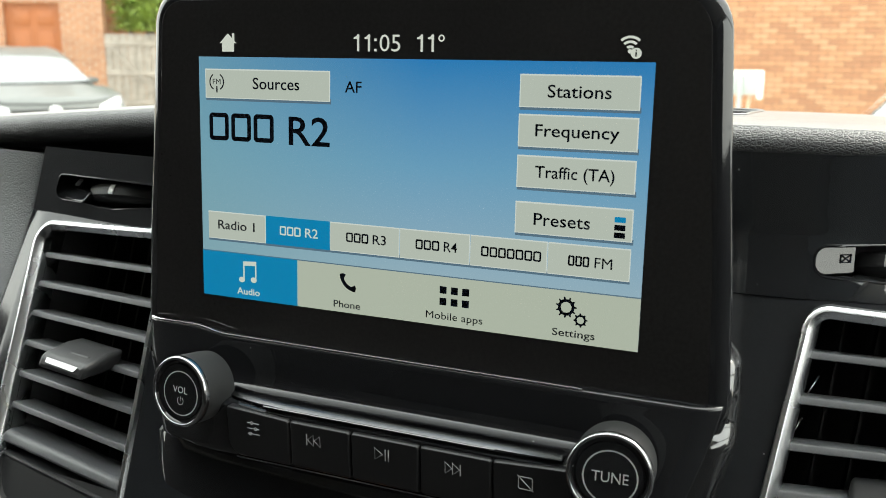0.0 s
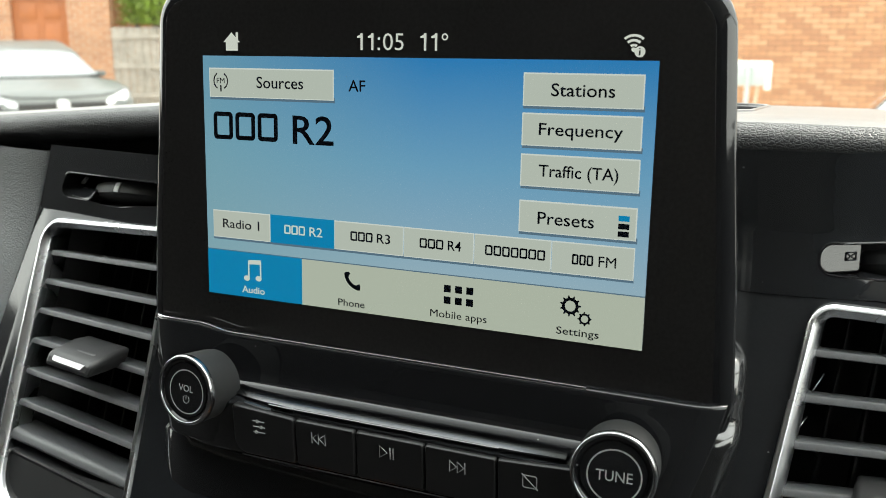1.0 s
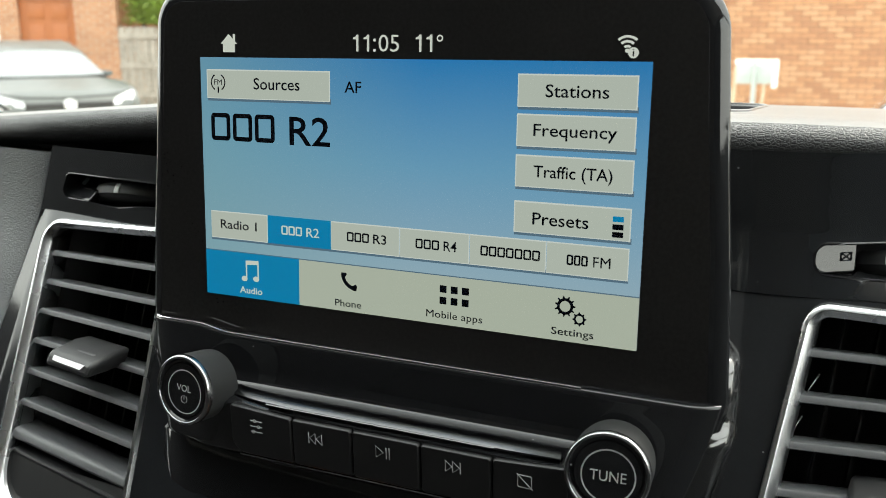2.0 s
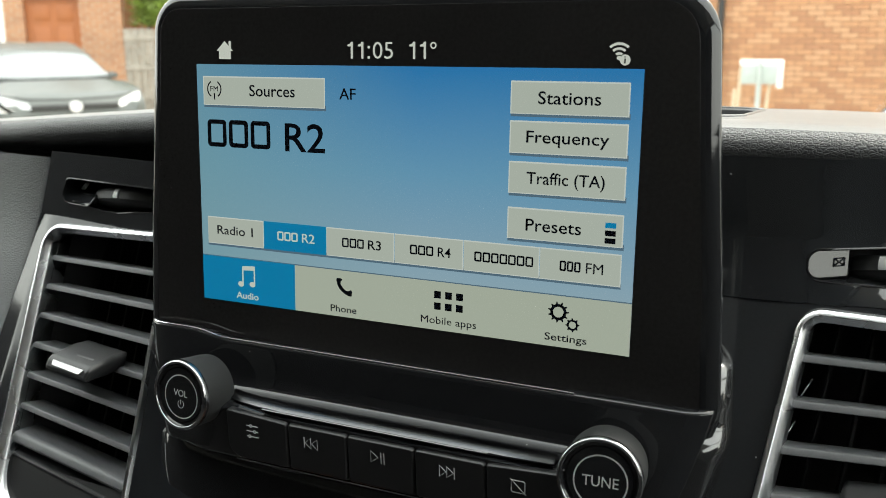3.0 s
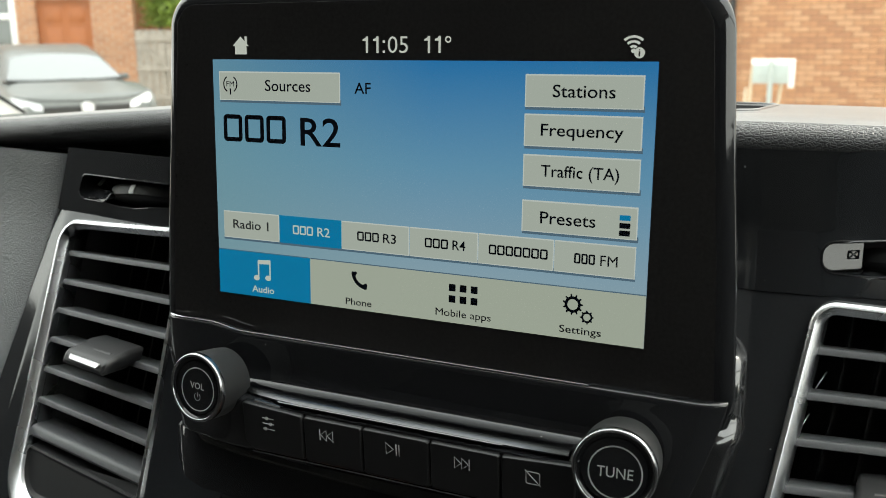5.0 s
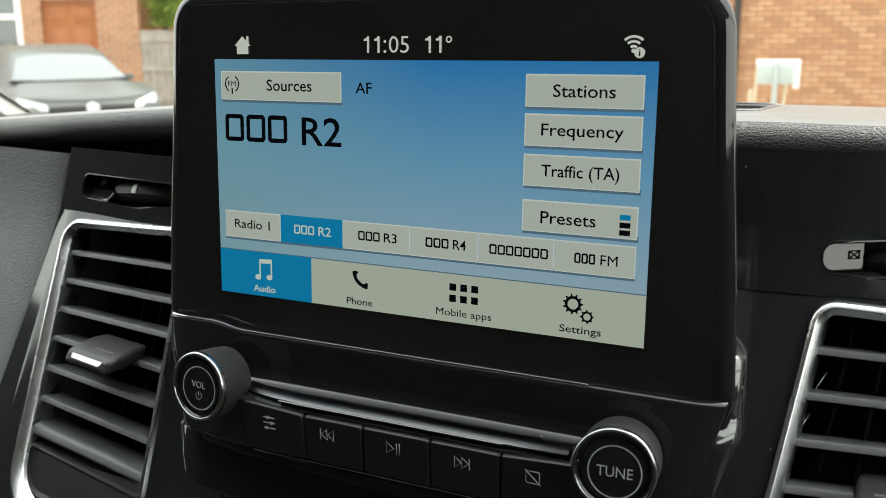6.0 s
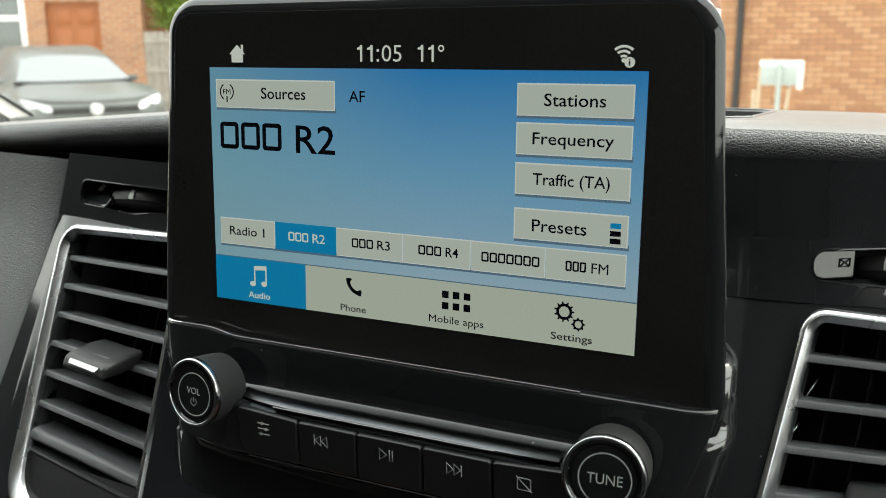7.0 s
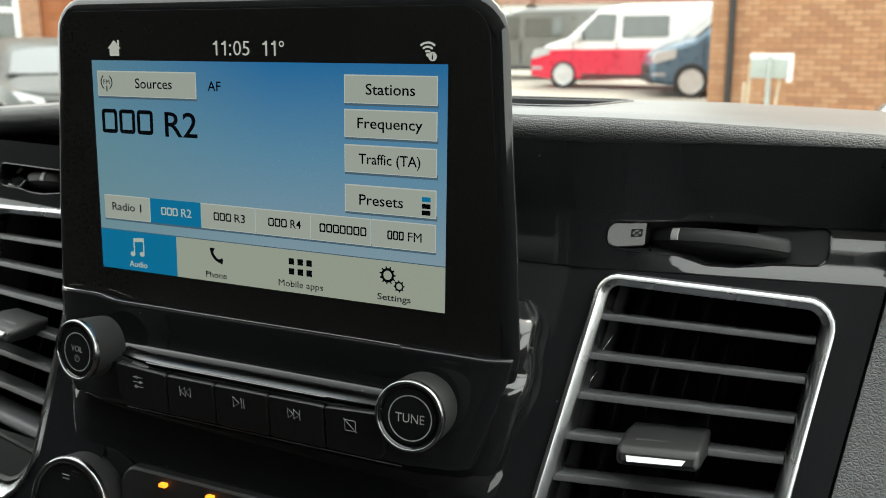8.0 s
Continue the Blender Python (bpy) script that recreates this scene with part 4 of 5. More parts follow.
for x0 in (-0.0432, -0.0172):
    bm = bmesh.new()
    box(bm, x0, x0 + 0.0036, -0.0185, -0.014, -0.1848, -0.1832, 0.0003)
    part("amber_lamp", bm, AMBER, heater, "lit amber lamp")
bm = bmesh.new()
lathe(bm, [(0.0025, 0), (0.0025, 0.003), (0.002, 0.0036)], (-0.0475, -0.0150, -0.1955), (0, -1, 0.15), 24)
part("heater_key", bm, RUBBER, heater)
for s in (-1, 1):
    d = Vector((0, -1, 0.15)).normalized()
    o = Vector((s * 0.090, -0.012, -0.2040))
    bm = bmesh.new()
    lathe(bm, [(0.0235, 0), (0.0235, 0.012), (0.0232, 0.014)], o, d, 64)
    dial = part("heater_dial", bm, RUBBER, console, "large heater dial with chrome ring and black cap")
    bm = bmesh.new()
    lathe_ring(bm, [(0.0237, 0.0130), (0.0238, 0.0145), (0.0230, 0.0160), (0.0212, 0.0163), (0.0202, 0.0150), (0.0205, 0.0130)], o, d, 64)
    part("chrome_ring", bm, RING_CHROME, dial, angle=80)
    bm = bmesh.new()
    lathe(bm, [(0.0203, 0.010), (0.0203, 0.0146), (0.0195, 0.0150)], o, d, 64)
    part("cap", bm, GLOSS, dial)
    bm = bmesh.new()
    for q in (-0.0009, 0.0009):
        tube(bm, [o + d * 0.0152 + Vector((-0.002, 0, 0.0155 + q)), o + d * 0.0152 + Vector((0.002, 0, 0.0155 + q))], 0.0002, 5)
    part("dial_sign", bm, ICON_INK, dial)


# ---- the cabin's shell, windscreen and pillars ----
SHELL = mat("pale_grey_cabin_lining", (0.72, 0.71, 0.68), rough=0.8, bump=0.1, scale=400)
TYRE_BLACK = mat("black_seal_rubber", (0.012, 0.012, 0.012), rough=0.7)
LINING = mat("pale_headlining_fabric", (0.5, 0.5, 0.49), rough=0.9, bump=0.1, scale=400)
BULKHEAD = mat("grey_bulkhead_lining", (0.2, 0.205, 0.21), rough=0.8, bump=0.1, scale=300)
DARK_TRIM = mat("dark_cabin_trim", (0.028, 0.028, 0.03), rough=0.7, bump=0.1, scale=500)


def slab(name, x0, x1, y0, y1, z0, z1, material, label, category, kind="structure", bevel=0.0):
    bm = bmesh.new()
    box(bm, x0, x1, y0, y1, z0, z1, bevel)
    return top(part(name, bm, material), label, category, kind=kind)


slab("ceiling", -1.15, 1.15, -3.2, -0.30, 2.01, 2.05, LINING, "pale fabric headlining of the cabin", "ceiling")
slab("floor", -1.15, 1.15, -3.2, 0.9, 0.55, 0.60, DARK_TRIM, "dark rubber floor of the cabin", "floor")
slab("wall_back", -1.15, 1.15, -3.25, -3.2, 0.6, 2.01, BULKHEAD, "dark grey lining behind the seats", "wall")
for name, s in (("wall_left", -1), ("wall_right", 1)):
    a, b = sorted((s * 1.13, s * 1.18))
    slab(name, a, b, -3.2, 0.9, 0.60, 1.24, DARK_TRIM, "dark door panel below the side window", "wall")
    # Sill heights and posts, out of view, are set to block side-window light.
    slab(name + "_sill", a, b, -3.2, 0.1, 1.24, 1.46 if s > 0 else 1.42, DARK_TRIM, "black door sill below the side window", "wall")
    slab(name + "_head", *sorted((s * 1.08, s * 1.13)), -3.2, -0.30, 1.92, 2.01, LINING, "grey lining over the side window", "wall")
    slab(name + "_light_block", a, b, -3.2, -0.95 if s > 0 else -0.30, 1.46 if s > 0 else 1.42, 2.01, DARK_TRIM, "dark unseen wall set to block side-window light", "wall")
    bm = bmesh.new()
    loft(bm, [[Vector((s * (1.100 + dx), y + dy, z)) for dx, dy in ((0, -0.03), (0.05, -0.045), (0.06, 0.03), (0.0, 0.02))] for y, z in ((0.76, 1.34), (-0.32, 2.02))])
    top(part("pillar", bm, SHELL), "pale grey windscreen pillar lining", "pillar", kind="structure")
    bm = bmesh.new()
    loft(bm, [[Vector((s * (1.094 + dx), y + dy, z)) for dx, dy in ((0, -0.002), (0.003, -0.004), (0.003, 0.004), (0.0, 0.005))] for y, z in ((0.77, 1.34), (-0.31, 2.02))])
    top(part("windscreen_seal", bm, TYRE_BLACK), "black rubber seal along the windscreen pillar", "seal", kind="structure")

# ---- outdoors ----
GROUND = mat("pale_gravel_yard", (0.36, 0.33, 0.28), rough=0.95, bump=0.5, grain=0.02, scale=18, vary=0.25, big=0.4)
bm = bmesh.new()
v_ = [bm.verts.new(p) for p in ((-400, -400, 0), (400, -400, 0), (400, 400, 0), (-400, 400, 0))]
bm.faces.new(v_)
top(part("ground", bm, GROUND), "pale sandy gravel yard", "ground", kind="structure")


def brick_mat(name, base):
    return mat(name, base, rough=0.9, bump=0.4, grain=0.004, scale=60, vary=0.25, big=5)


BRICK = [brick_mat("orange_brick", (0.45, 0.243, 0.13)), brick_mat("red_brick", (0.415, 0.215, 0.115)), brick_mat("buff_brick", (0.48, 0.275, 0.155)), brick_mat("brown_brick", (0.37, 0.19, 0.105))]
MORTAR = mat("brown_mortar", (0.235, 0.155, 0.105), rough=0.95, bump=0.3, scale=90)
PAINT_WHITE = mat("white_paint", (0.8, 0.8, 0.79), rough=0.35, coat=0.3, scale=40)
PAINT_RED = mat("red_car_paint", (0.62, 0.012, 0.05), rough=0.3, coat=0.6, scale=40)
PAINT_BLUE = mat("blue_car_paint", (0.075, 0.14, 0.205), rough=0.3, coat=0.6, scale=40)
PAINT_GREY = mat("grey_car_paint", (0.15, 0.155, 0.145), rough=0.3, coat=0.6, scale=40)
PAINT_DARK = mat("dark_grey_car_paint", (0.10, 0.107, 0.102), rough=0.4, coat=0.3, coat_rough=0.12, spec=0.3, scale=40)
CAR_GLASS = mat("grey_car_glass", (0.10, 0.115, 0.108), rough=0.05, spec=1.0)
SCREEN_GLASS = mat("sky_lit_car_glass", (0.04, 0.05, 0.05), rough=0.04, spec=1.0, coat=1.0, coat_rough=0.04)
SCREEN_GLASS.node_tree.nodes["Principled BSDF"].inputs["Coat IOR"].default_value = 1.8
TYRE = mat("tyre_rubber", (0.04, 0.04, 0.04), rough=0.8)
ALLOY = mat("alloy_wheel", (0.6, 0.6, 0.6), rough=0.45, metal=0.3)
CLEAR_LAMP = mat("clear_headlamp", (0.5, 0.51, 0.52), rough=0.15, spec=0.8)
LAMP = mat("headlamp_glass", (0.35, 0.36, 0.38), rough=0.15, spec=0.8)
PLASTIC = mat("dark_bumper_plastic", (0.03, 0.03, 0.03), rough=0.6)


# The brick house whose gable faces the van.
house = thing("brick_house", "orange brick house wall with a black drainpipe", "house", kind="", m=Matrix())
bm = bmesh.new()
box(bm, -2.22, 10.0, 13.812, 14.10, 0, 6.2)
wall = part("wall", bm, MORTAR, house, "brown mortar between orange bricks")
bm = bmesh.new()
box(bm, -2.22, -1.92, 14.1, 19.2, 0, 6.2)
part("side_wall", bm, BRICK[0], house)
bm = bmesh.new()
tube(bm, [(-1.92, 13.73, 0.05), (-1.92, 13.73, 6.1)], 0.046, 12)
part("drainpipe", bm, PLASTIC, house, "black plastic drainpipe")
L_, H_, PX, PZ = 0.213, 0.064, 0.2240, 0.0752
bm = bmesh.new()
box(bm, 0, L_, 0, 0.02, 0, H_, 0.003, 1)
stretcher = bpy.data.meshes.new("brick")
bm.to_mesh(stretcher)
bm.free()
bm = bmesh.new()
box(bm, 0, 0.102, 0, 0.02, 0, H_, 0.003, 1)
header = bpy.data.meshes.new("brick_end")
bm.to_mesh(header)
bm.free()
meshes = []
for data in (stretcher, header):
    for m_ in BRICK:
        d_ = data.copy()
        d_.materials.append(m_)
        meshes.append(d_)
rng = random.Random(4)
spare = [[], [], [], []]
count = 0
for row in range(80):
    z = 0.02 + row * PZ
    x = -2.218 + (0 if row % 2 else 0.112)
    if row % 2 == 0:
        spare[0].append((x - 0.112, z, 0.102))
    while x < 4.4:
        k = rng.choices((0, 1, 2, 3), (5, 3, 4, 2))[0]
        if 5 <= row <= 30 and x < 0.45 and count < 300:
            ob = new("brick", meshes[k])
            ob.parent = wall
            ob.location = (x, 13.796 + rng.uniform(-0.002, 0.002), z)
            count += 1
        else:
            spare[k].append((x, z, L_))
        x += PX
for k in range(4):
    verts, faces = [], []
    for x, z, w in spare[k]:
        n = len(verts)
        verts += [(x + dx, y, z + h) for y in (13.798, 13.813) for dx, h in ((0, 0), (w, 0), (w, H_), (0, H_))]
        faces += [(n, n + 1, n + 2, n + 3), (n, n + 4, n + 5, n + 1), (n + 1, n + 5, n + 6, n + 2), (n + 2, n + 6, n + 7, n + 3), (n + 3, n + 7, n + 4, n)]
    data = bpy.data.meshes.new("brickwork")
    data.from_pydata(verts, [], faces)
    data.materials.append(BRICK[k])
    ob = new("brickwork", data)
    ob.parent = wall
    tagged(ob, kind="stuff")

# The sign board with its white frame, and its posts.
sign = thing("sign_board", "back of a grey sign on a post, white-framed", "sign", m=Matrix())
SIGN_GREY = mat("grey_green_sign_back", (0.38, 0.42, 0.40), rough=0.6, scale=30)
bm = bmesh.new()
box(bm, -1.150, -0.780, 10.195, 10.215, 0.915, 1.115, 0.006)
part("board", bm, SIGN_GREY, sign)
bm = bmesh.new()
box(bm, -1.170, -0.728, 10.22, 10.25, 1.112, 1.172, 0.005)
box(bm, -0.790, -0.728, 10.22, 10.25, 0.873, 1.112, 0.005)
part("frame", bm, PAINT_WHITE, sign, "white board edge")
bm = bmesh.new()
tube(bm, [(-0.962, 10.17, 0), (-0.962, 10.17, 1.15)], 0.026, 12)
part("post", bm, SIGN_GREY, sign)
for x0, x1, h in ((-1.205, -1.165, 1.10), (-1.24, -1.222, 0.86), (-0.94, -0.862, 0.93)):
    bm = bmesh.new()
    tube(bm, [(x0, 10.3, 0), (x1, 10.3, h)], 0.016, 8)
    part("prop", bm, mat("pale_wood_prop", (0.5, 0.42, 0.3), rough=0.8, scale=30), sign)


def wheel(x, y, z, r, parent, tilt=0):
    bm = bmesh.new()
    lathe(bm, [(r * 0.74, 0.0), (r * 0.92, -0.01), (r, 0.03), (r, 0.17), (r * 0.9, 0.21)], (x, y, z), (0, 1, 0), 32)
    w = part("wheel", bm, TYRE, parent, "black tyre")
    bm = bmesh.new()
    lathe(bm, [(r * 0.18, -0.022), (r * 0.22, -0.012), (r * 0.68, -0.006), (r * 0.74, -0.018), (r * 0.76, 0.0)], (x, y, z), (0, 1, 0), 32)
    part("hub", bm, ALLOY, w, "pale alloy rim")
    for k in range(5):
        a = 2 * math.pi * k / 5 + 0.3
        bm = bmesh.new()
        n_ = Vector((math.cos(a), 0, math.sin(a)))
        s_ = Vector((-n_.z, 0, n_.x))
        c = Vector((x, y - 0.024, z))
        loft(bm, [[c + n_ * r * f + s_ * r * w_ * q + Vector((0, dy, 0)) for q, dy in ((-1, 0), (1, 0), (1, 0.012), (-1, 0.012))] for f, w_ in ((0.15, 0.07), (0.70, 0.13))])
        part("spoke", bm, ALLOY, w)


def side_loft(bm, outline, y0, y1, tuck=0.12, belt=1.0, edge=0.10):
    """A body from a side outline of (x, z), its flanks leaning in above the belt line."""
    def pull(z):
        return tuck * max(0, z - belt)
    rings = []
    for f, d in ((0, edge), (0.02, edge * 0.35), (0.08, 0.0), (0.92, 0.0), (0.98, edge * 0.35), (1, edge)):
        pts = shrink(outline, d)
        rings.append([((p[0]), (y0 + pull(p[1])) + f * ((y1 - pull(p[1])) - (y0 + pull(p[1]))), p[1]) for p in pts])
    return loft(bm, rings)


def pane(bm, pts, y, tuck, belt, depth=0.02):
    return loft(bm, [[(p[0], y + tuck * max(0, p[1] - belt) + d, p[1]) for p in pts] for d in (-0.006, depth)])


def van(name, label, x0, y0, paint, low_paint=None, s=1.0, axle=0.84, turn=0.0):
    """A van seen from its side, its nose to -x."""
    v = thing(name, label, "van", "vans in the yard", m=pose(x0, y0, 0, 0, 0, turn) @ pose(-x0, -y0, 0))
    X = lambda u: x0 + u * s  # noqa: E731
    body = rounded([(X(0.02), 0.30), (X(0.0), 0.62), (X(0.06), 0.86), (X(0.40), 1.04), (X(0.87), 1.19), (X(1.60), 1.84), (X(2.2), 1.97), (X(4.8), 1.98), (X(4.92), 0.9), (X(4.9), 0.28), (X(0.4), 0.24)],
                   [0.06, 0.12, 0.10, 0.2, 0.10, 0.2, 0.3, 0.2, 0.1, 0.08, 0.06], 5)
    bm = bmesh.new()
    side_loft(bm, body, y0, y0 + 1.9)
    part("body", bm, paint, v, angle=50)
    if low_paint:
        bm = bmesh.new()
        low = rounded([(X(0.0), 0.28), (X(-0.012), 0.62), (X(0.0), 0.80), (X(0.5), 0.93), (X(4.93), 0.985), (X(4.91), 0.26), (X(0.4), 0.22)], [0.06, 0.1, 0.08, 0.1, 0.02, 0.06, 0.05], 4)
        side_loft(bm, low, y0 - 0.03, y0 + 1.93, edge=0.02)
        part("lower_body", bm, low_paint, v, "red lower body", angle=50)
    t, b = 0.12, 1.0
    bm = bmesh.new()
    pane(bm, rounded([(X(1.12), 1.17), (X(2.02), 1.17), (X(2.06), 1.70), (X(1.66), 1.72)], [0.05] * 4, 4), y0, t, b)
    part("front_window", bm, CAR_GLASS, v)
    bm = bmesh.new()
    pane(bm, rounded([(X(2.24), 1.20), (X(3.34), 1.22), (X(3.34), 1.70), (X(2.24), 1.70)], [0.05] * 4, 4), y0, t, b)
    part("side_window", bm, CAR_GLASS, v)
    bm = bmesh.new()
    loft(bm, [[(X(0.93), y, 1.22), (X(1.58), y, 1.80), (X(1.56), y, 1.83), (X(0.90), y, 1.25)] for y in (y0 + 0.15, y0 + 1.75)])
    part("windscreen", bm, SCREEN_GLASS, v)
    bm = bmesh.new()
    pane(bm, rounded([(X(-0.015), 0.68), (X(0.48), 0.82), (X(0.52), 1.01), (X(0.08), 0.92)], [0.05] * 4, 4), y0 - 0.034, t, b, 0.3)
    part("headlight", bm, CLEAR_LAMP, v)
    bm = bmesh.new()
    box(bm, X(1.10), X(1.30), y0 - 0.22, y0 - 0.02, 1.12, 1.35, 0.06)
    part("mirror", bm, paint, v)
    bm = bmesh.new()
    box(bm, X(1.3), X(3.5), y0 - 0.045, y0 + 0.05, 0.27, 0.35, 0.01)
    part("sill", bm, PLASTIC, v)
    bm = bmesh.new()
    box(bm, X(-0.03), X(0.4), y0 + 0.05, y0 + 1.85, 0.28, 0.42, 0.03)
    part("bumper", bm, PLASTIC, v)
    for u in (1.06, 2.13, 3.42):
        bm = bmesh.new()
        box(bm, X(u), X(u) + 0.006, y0 - 0.034, y0 + 0.02, 0.40, 1.10)
        part("door_seam", bm, PLASTIC, v)
    bm = bmesh.new()
    pane(bm, rounded([(X(1.08), 1.14), (X(2.06), 1.13), (X(2.10), 1.74), (X(1.63), 1.76)], [0.06] * 4, 4), y0 + 0.006, t, b)
    part("window_seal", bm, CAR_GLASS, v)
    bm = bmesh.new()
    box(bm, X(0.02), X(0.30), y0 - 0.04, y0 + 0.1, 0.44, 0.52, 0.02)
    part("fog_lamp", bm, LAMP, v)
    bm = bmesh.new()
    box(bm, X(1.88), X(2.06), y0 - 0.05, y0 - 0.02, 0.985, 1.02, 0.008)
    part("door_handle", bm, paint, v)
    bm = bmesh.new()
    box(bm, X(-0.02), X(0.12), y0 + 0.25, y0 + 1.65, 0.46, 0.66, 0.02)
    part("grille", bm, PLASTIC, v)
    for x in (axle, 3.9):
        # Dark disc put in for the shaded gap round the wheel.
        bm = bmesh.new()
        lathe(bm, [(0.356, 0.0), (0.356, 0.03)], (X(x), y0 - 0.012, 0.345), (0, 1, 0), 32)
        part("arch_shade", bm, PLASTIC, v)
        wheel(X(x), y0 - 0.03, 0.335, 0.335, v)
    return v


van("white_van", "white van with red lower body parked in the yard", -7.85, 21.55, PAINT_WHITE, PAINT_RED)
van("blue_van", "metallic blue van parked beside the brick house", -4.33, 19.2, PAINT_BLUE, axle=0.82, turn=20.0)
van("grey_van", "dark grey van parked behind the white van", -11.6, 25.0, PAINT_GREY)

# Parked cars: nose to their own -y.
def parked_car(label, paint, m, wide=1.0, glass=1.0, long=1.0, tall=1.0):
    car = thing("parked_car", label, "car", "cars in the yard", m=m)
    bm = bmesh.new()
    rings = []
    for y, hw, z0, z1, tw in ((0.0, 0.70, 0.30, 0.52, 0.66), (0.04, 0.80, 0.25, 0.66, 0.72), (0.30, 0.86, 0.22, 0.78, 0.72), (1.05, 0.88, 0.22, 0.92, 0.70), (1.75, 0.88, 0.22, 1.30, 0.56), (2.2, 0.88, 0.22, 1.40, 0.54), (3.2, 0.88, 0.22, 1.38, 0.54), (4.0, 0.84, 0.25, 1.0, 0.6)):
        mid = min(z1, 0.86)
        rings.append([(hw * a, y, z) for a, z in ((-0.92, z0), (-1, z0 + 0.15), (-1, mid - 0.08), (-0.95, mid), (-tw / hw, z1 - 0.04), (-tw / hw * 0.8, z1), (tw / hw * 0.8, z1), (tw / hw, z1 - 0.04), (0.95, mid), (1, mid - 0.08), (1, z0 + 0.15), (0.92, z0))])
    loft(bm, rings)
    part("body", bm, paint, car, angle=60)
    bm = bmesh.new()
    loft(bm, [[(-0.66, 1.05 + d, 0.945 - d), (-0.4, 1.0 + d, 0.932 - d), (0, 0.98 + d, 0.925 - d), (0.4, 1.0 + d, 0.932 - d), (0.66, 1.05 + d, 0.945 - d)] + [(0.54 * math.cos(a), 1.52 + 0.13 * math.sin(a) + d, 1.195 + 0.075 * math.sin(a) - d) for a in [radians(15 + 15 * k) for k in range(11)]] for d in (0.0, 0.03)])
    for v in bm.verts:
        v.co.x *= glass
    part("windscreen", bm, SCREEN_GLASS, car)
    for s in (-1, 1):
        bm = bmesh.new()
        loft(bm, [rounded_lamp for rounded_lamp in ([(s * u, y, z + dz) for u, y, z in ((0.46, -0.012, 0.58), (0.80, 0.10, 0.62), (0.85, 0.34, 0.72), (0.74, 0.20, 0.745), (0.50, 0.0, 0.655))] for dz in (0.0, 0.012))])
        part("headlight", bm, CLEAR_LAMP, car)
        bm = bmesh.new()
        box(bm, *sorted((s * 0.52, s * 0.76)), -0.02, 0.06, 0.36, 0.46, 0.03)
        part("fog_lamp", bm, LAMP, car)
        bm = bmesh.new()
        box(bm, *sorted((s * 0.66, s * 0.82)), 1.24, 1.34, 0.90, 0.98, 0.03)
        part("mirror", bm, paint, car)
        for y in (0.75, 3.3):
            bm = bmesh.new()
            lathe(bm, [(0.2, -0.02), (0.30, -0.01), (0.32, 0.03), (0.32, 0.18)], (s * 0.89, y, 0.32), (-s, 0, 0), 24)
            part("wheel", bm, TYRE, car)
    bm = bmesh.new()
    box(bm, -0.45, 0.45, -0.015, 0.05, 0.36, 0.46, 0.01)
    part("grille", bm, PLASTIC, car)
    bm = bmesh.new()
    box(bm, -0.48, 0.48, -0.014, 0.03, 0.565, 0.635, 0.008)
    part("upper_grille", bm, PLASTIC, car)
    bm = bmesh.new()
    box(bm, -0.70, 0.70, 0.98, 1.06, 0.905, 0.932, 0.008)
    part("scuttle", bm, PLASTIC, car)
    bm = bmesh.new()
    tube(bm, [(-0.74, 0.20, 0.755), (-0.45, 0.10, 0.705), (0.0, 0.07, 0.69), (0.45, 0.10, 0.705), (0.74, 0.20, 0.755)], 0.008, 6)
    part("bonnet_gap", bm, PLASTIC, car)
    bm = bmesh.new()
    lathe(bm, [(0.07, -0.02), (0.075, 0.0), (0.075, 0.05)], (0, -0.01, 0.60), (0, 1, 0), 20)
    part("round_badge", bm, ALLOY, car)
    for ob in car.children:
        for v in ob.data.vertices:
            v.co = Vector((v.co.x * wide, v.co.y * long, v.co.z * tall))
    return car


parked_car("dark grey hatchback parked nose on before a brick house", PAINT_DARK, pose(-9.17, 8.64, -0.04, 0, 0, 60), 1.14)
parked_car("white hatchback parked across in front of the van", PAINT_WHITE, pose(-0.45, 4.9, 0, 0, 0, -90), glass=0.3, long=0.5)

# The old brick house behind the car.


def brick_pattern(name, scale=1.0):
    """Brickwork for walls far off, at true brick size."""
    m = mat(name, (0.40, 0.19, 0.10), rough=0.9, scale=30, vary=0.3, big=1.2)
    n, li = m.node_tree.nodes, m.node_tree.links
    b = n.new("ShaderNodeTexBrick")
    b.inputs["Color1"].default_value, b.inputs["Color2"].default_value, b.inputs["Mortar"].default_value = (0.385, 0.19, 0.10, 1), (0.295, 0.135, 0.072, 1), (0.38, 0.31, 0.23, 1)
    b.inputs["Scale"].default_value = 1.0
    b.inputs["Brick Width"].default_value, b.inputs["Row Height"].default_value, b.inputs["Mortar Size"].default_value = 0.225 * scale, 0.075 * scale, 0.008 * scale
    co, mp = n.new("ShaderNodeTexCoord"), n.new("ShaderNodeMapping")
    mp.inputs["Rotation"].default_value = (radians(-90), 0, 0)
    li.new(co.outputs["Object"], mp.inputs[0])
    li.new(mp.outputs[0], b.inputs["Vector"])
    tint = [x for x in n if x.bl_idname == "ShaderNodeMixRGB"][0]
    li.new(b.outputs["Color"], tint.inputs[1])
    return m


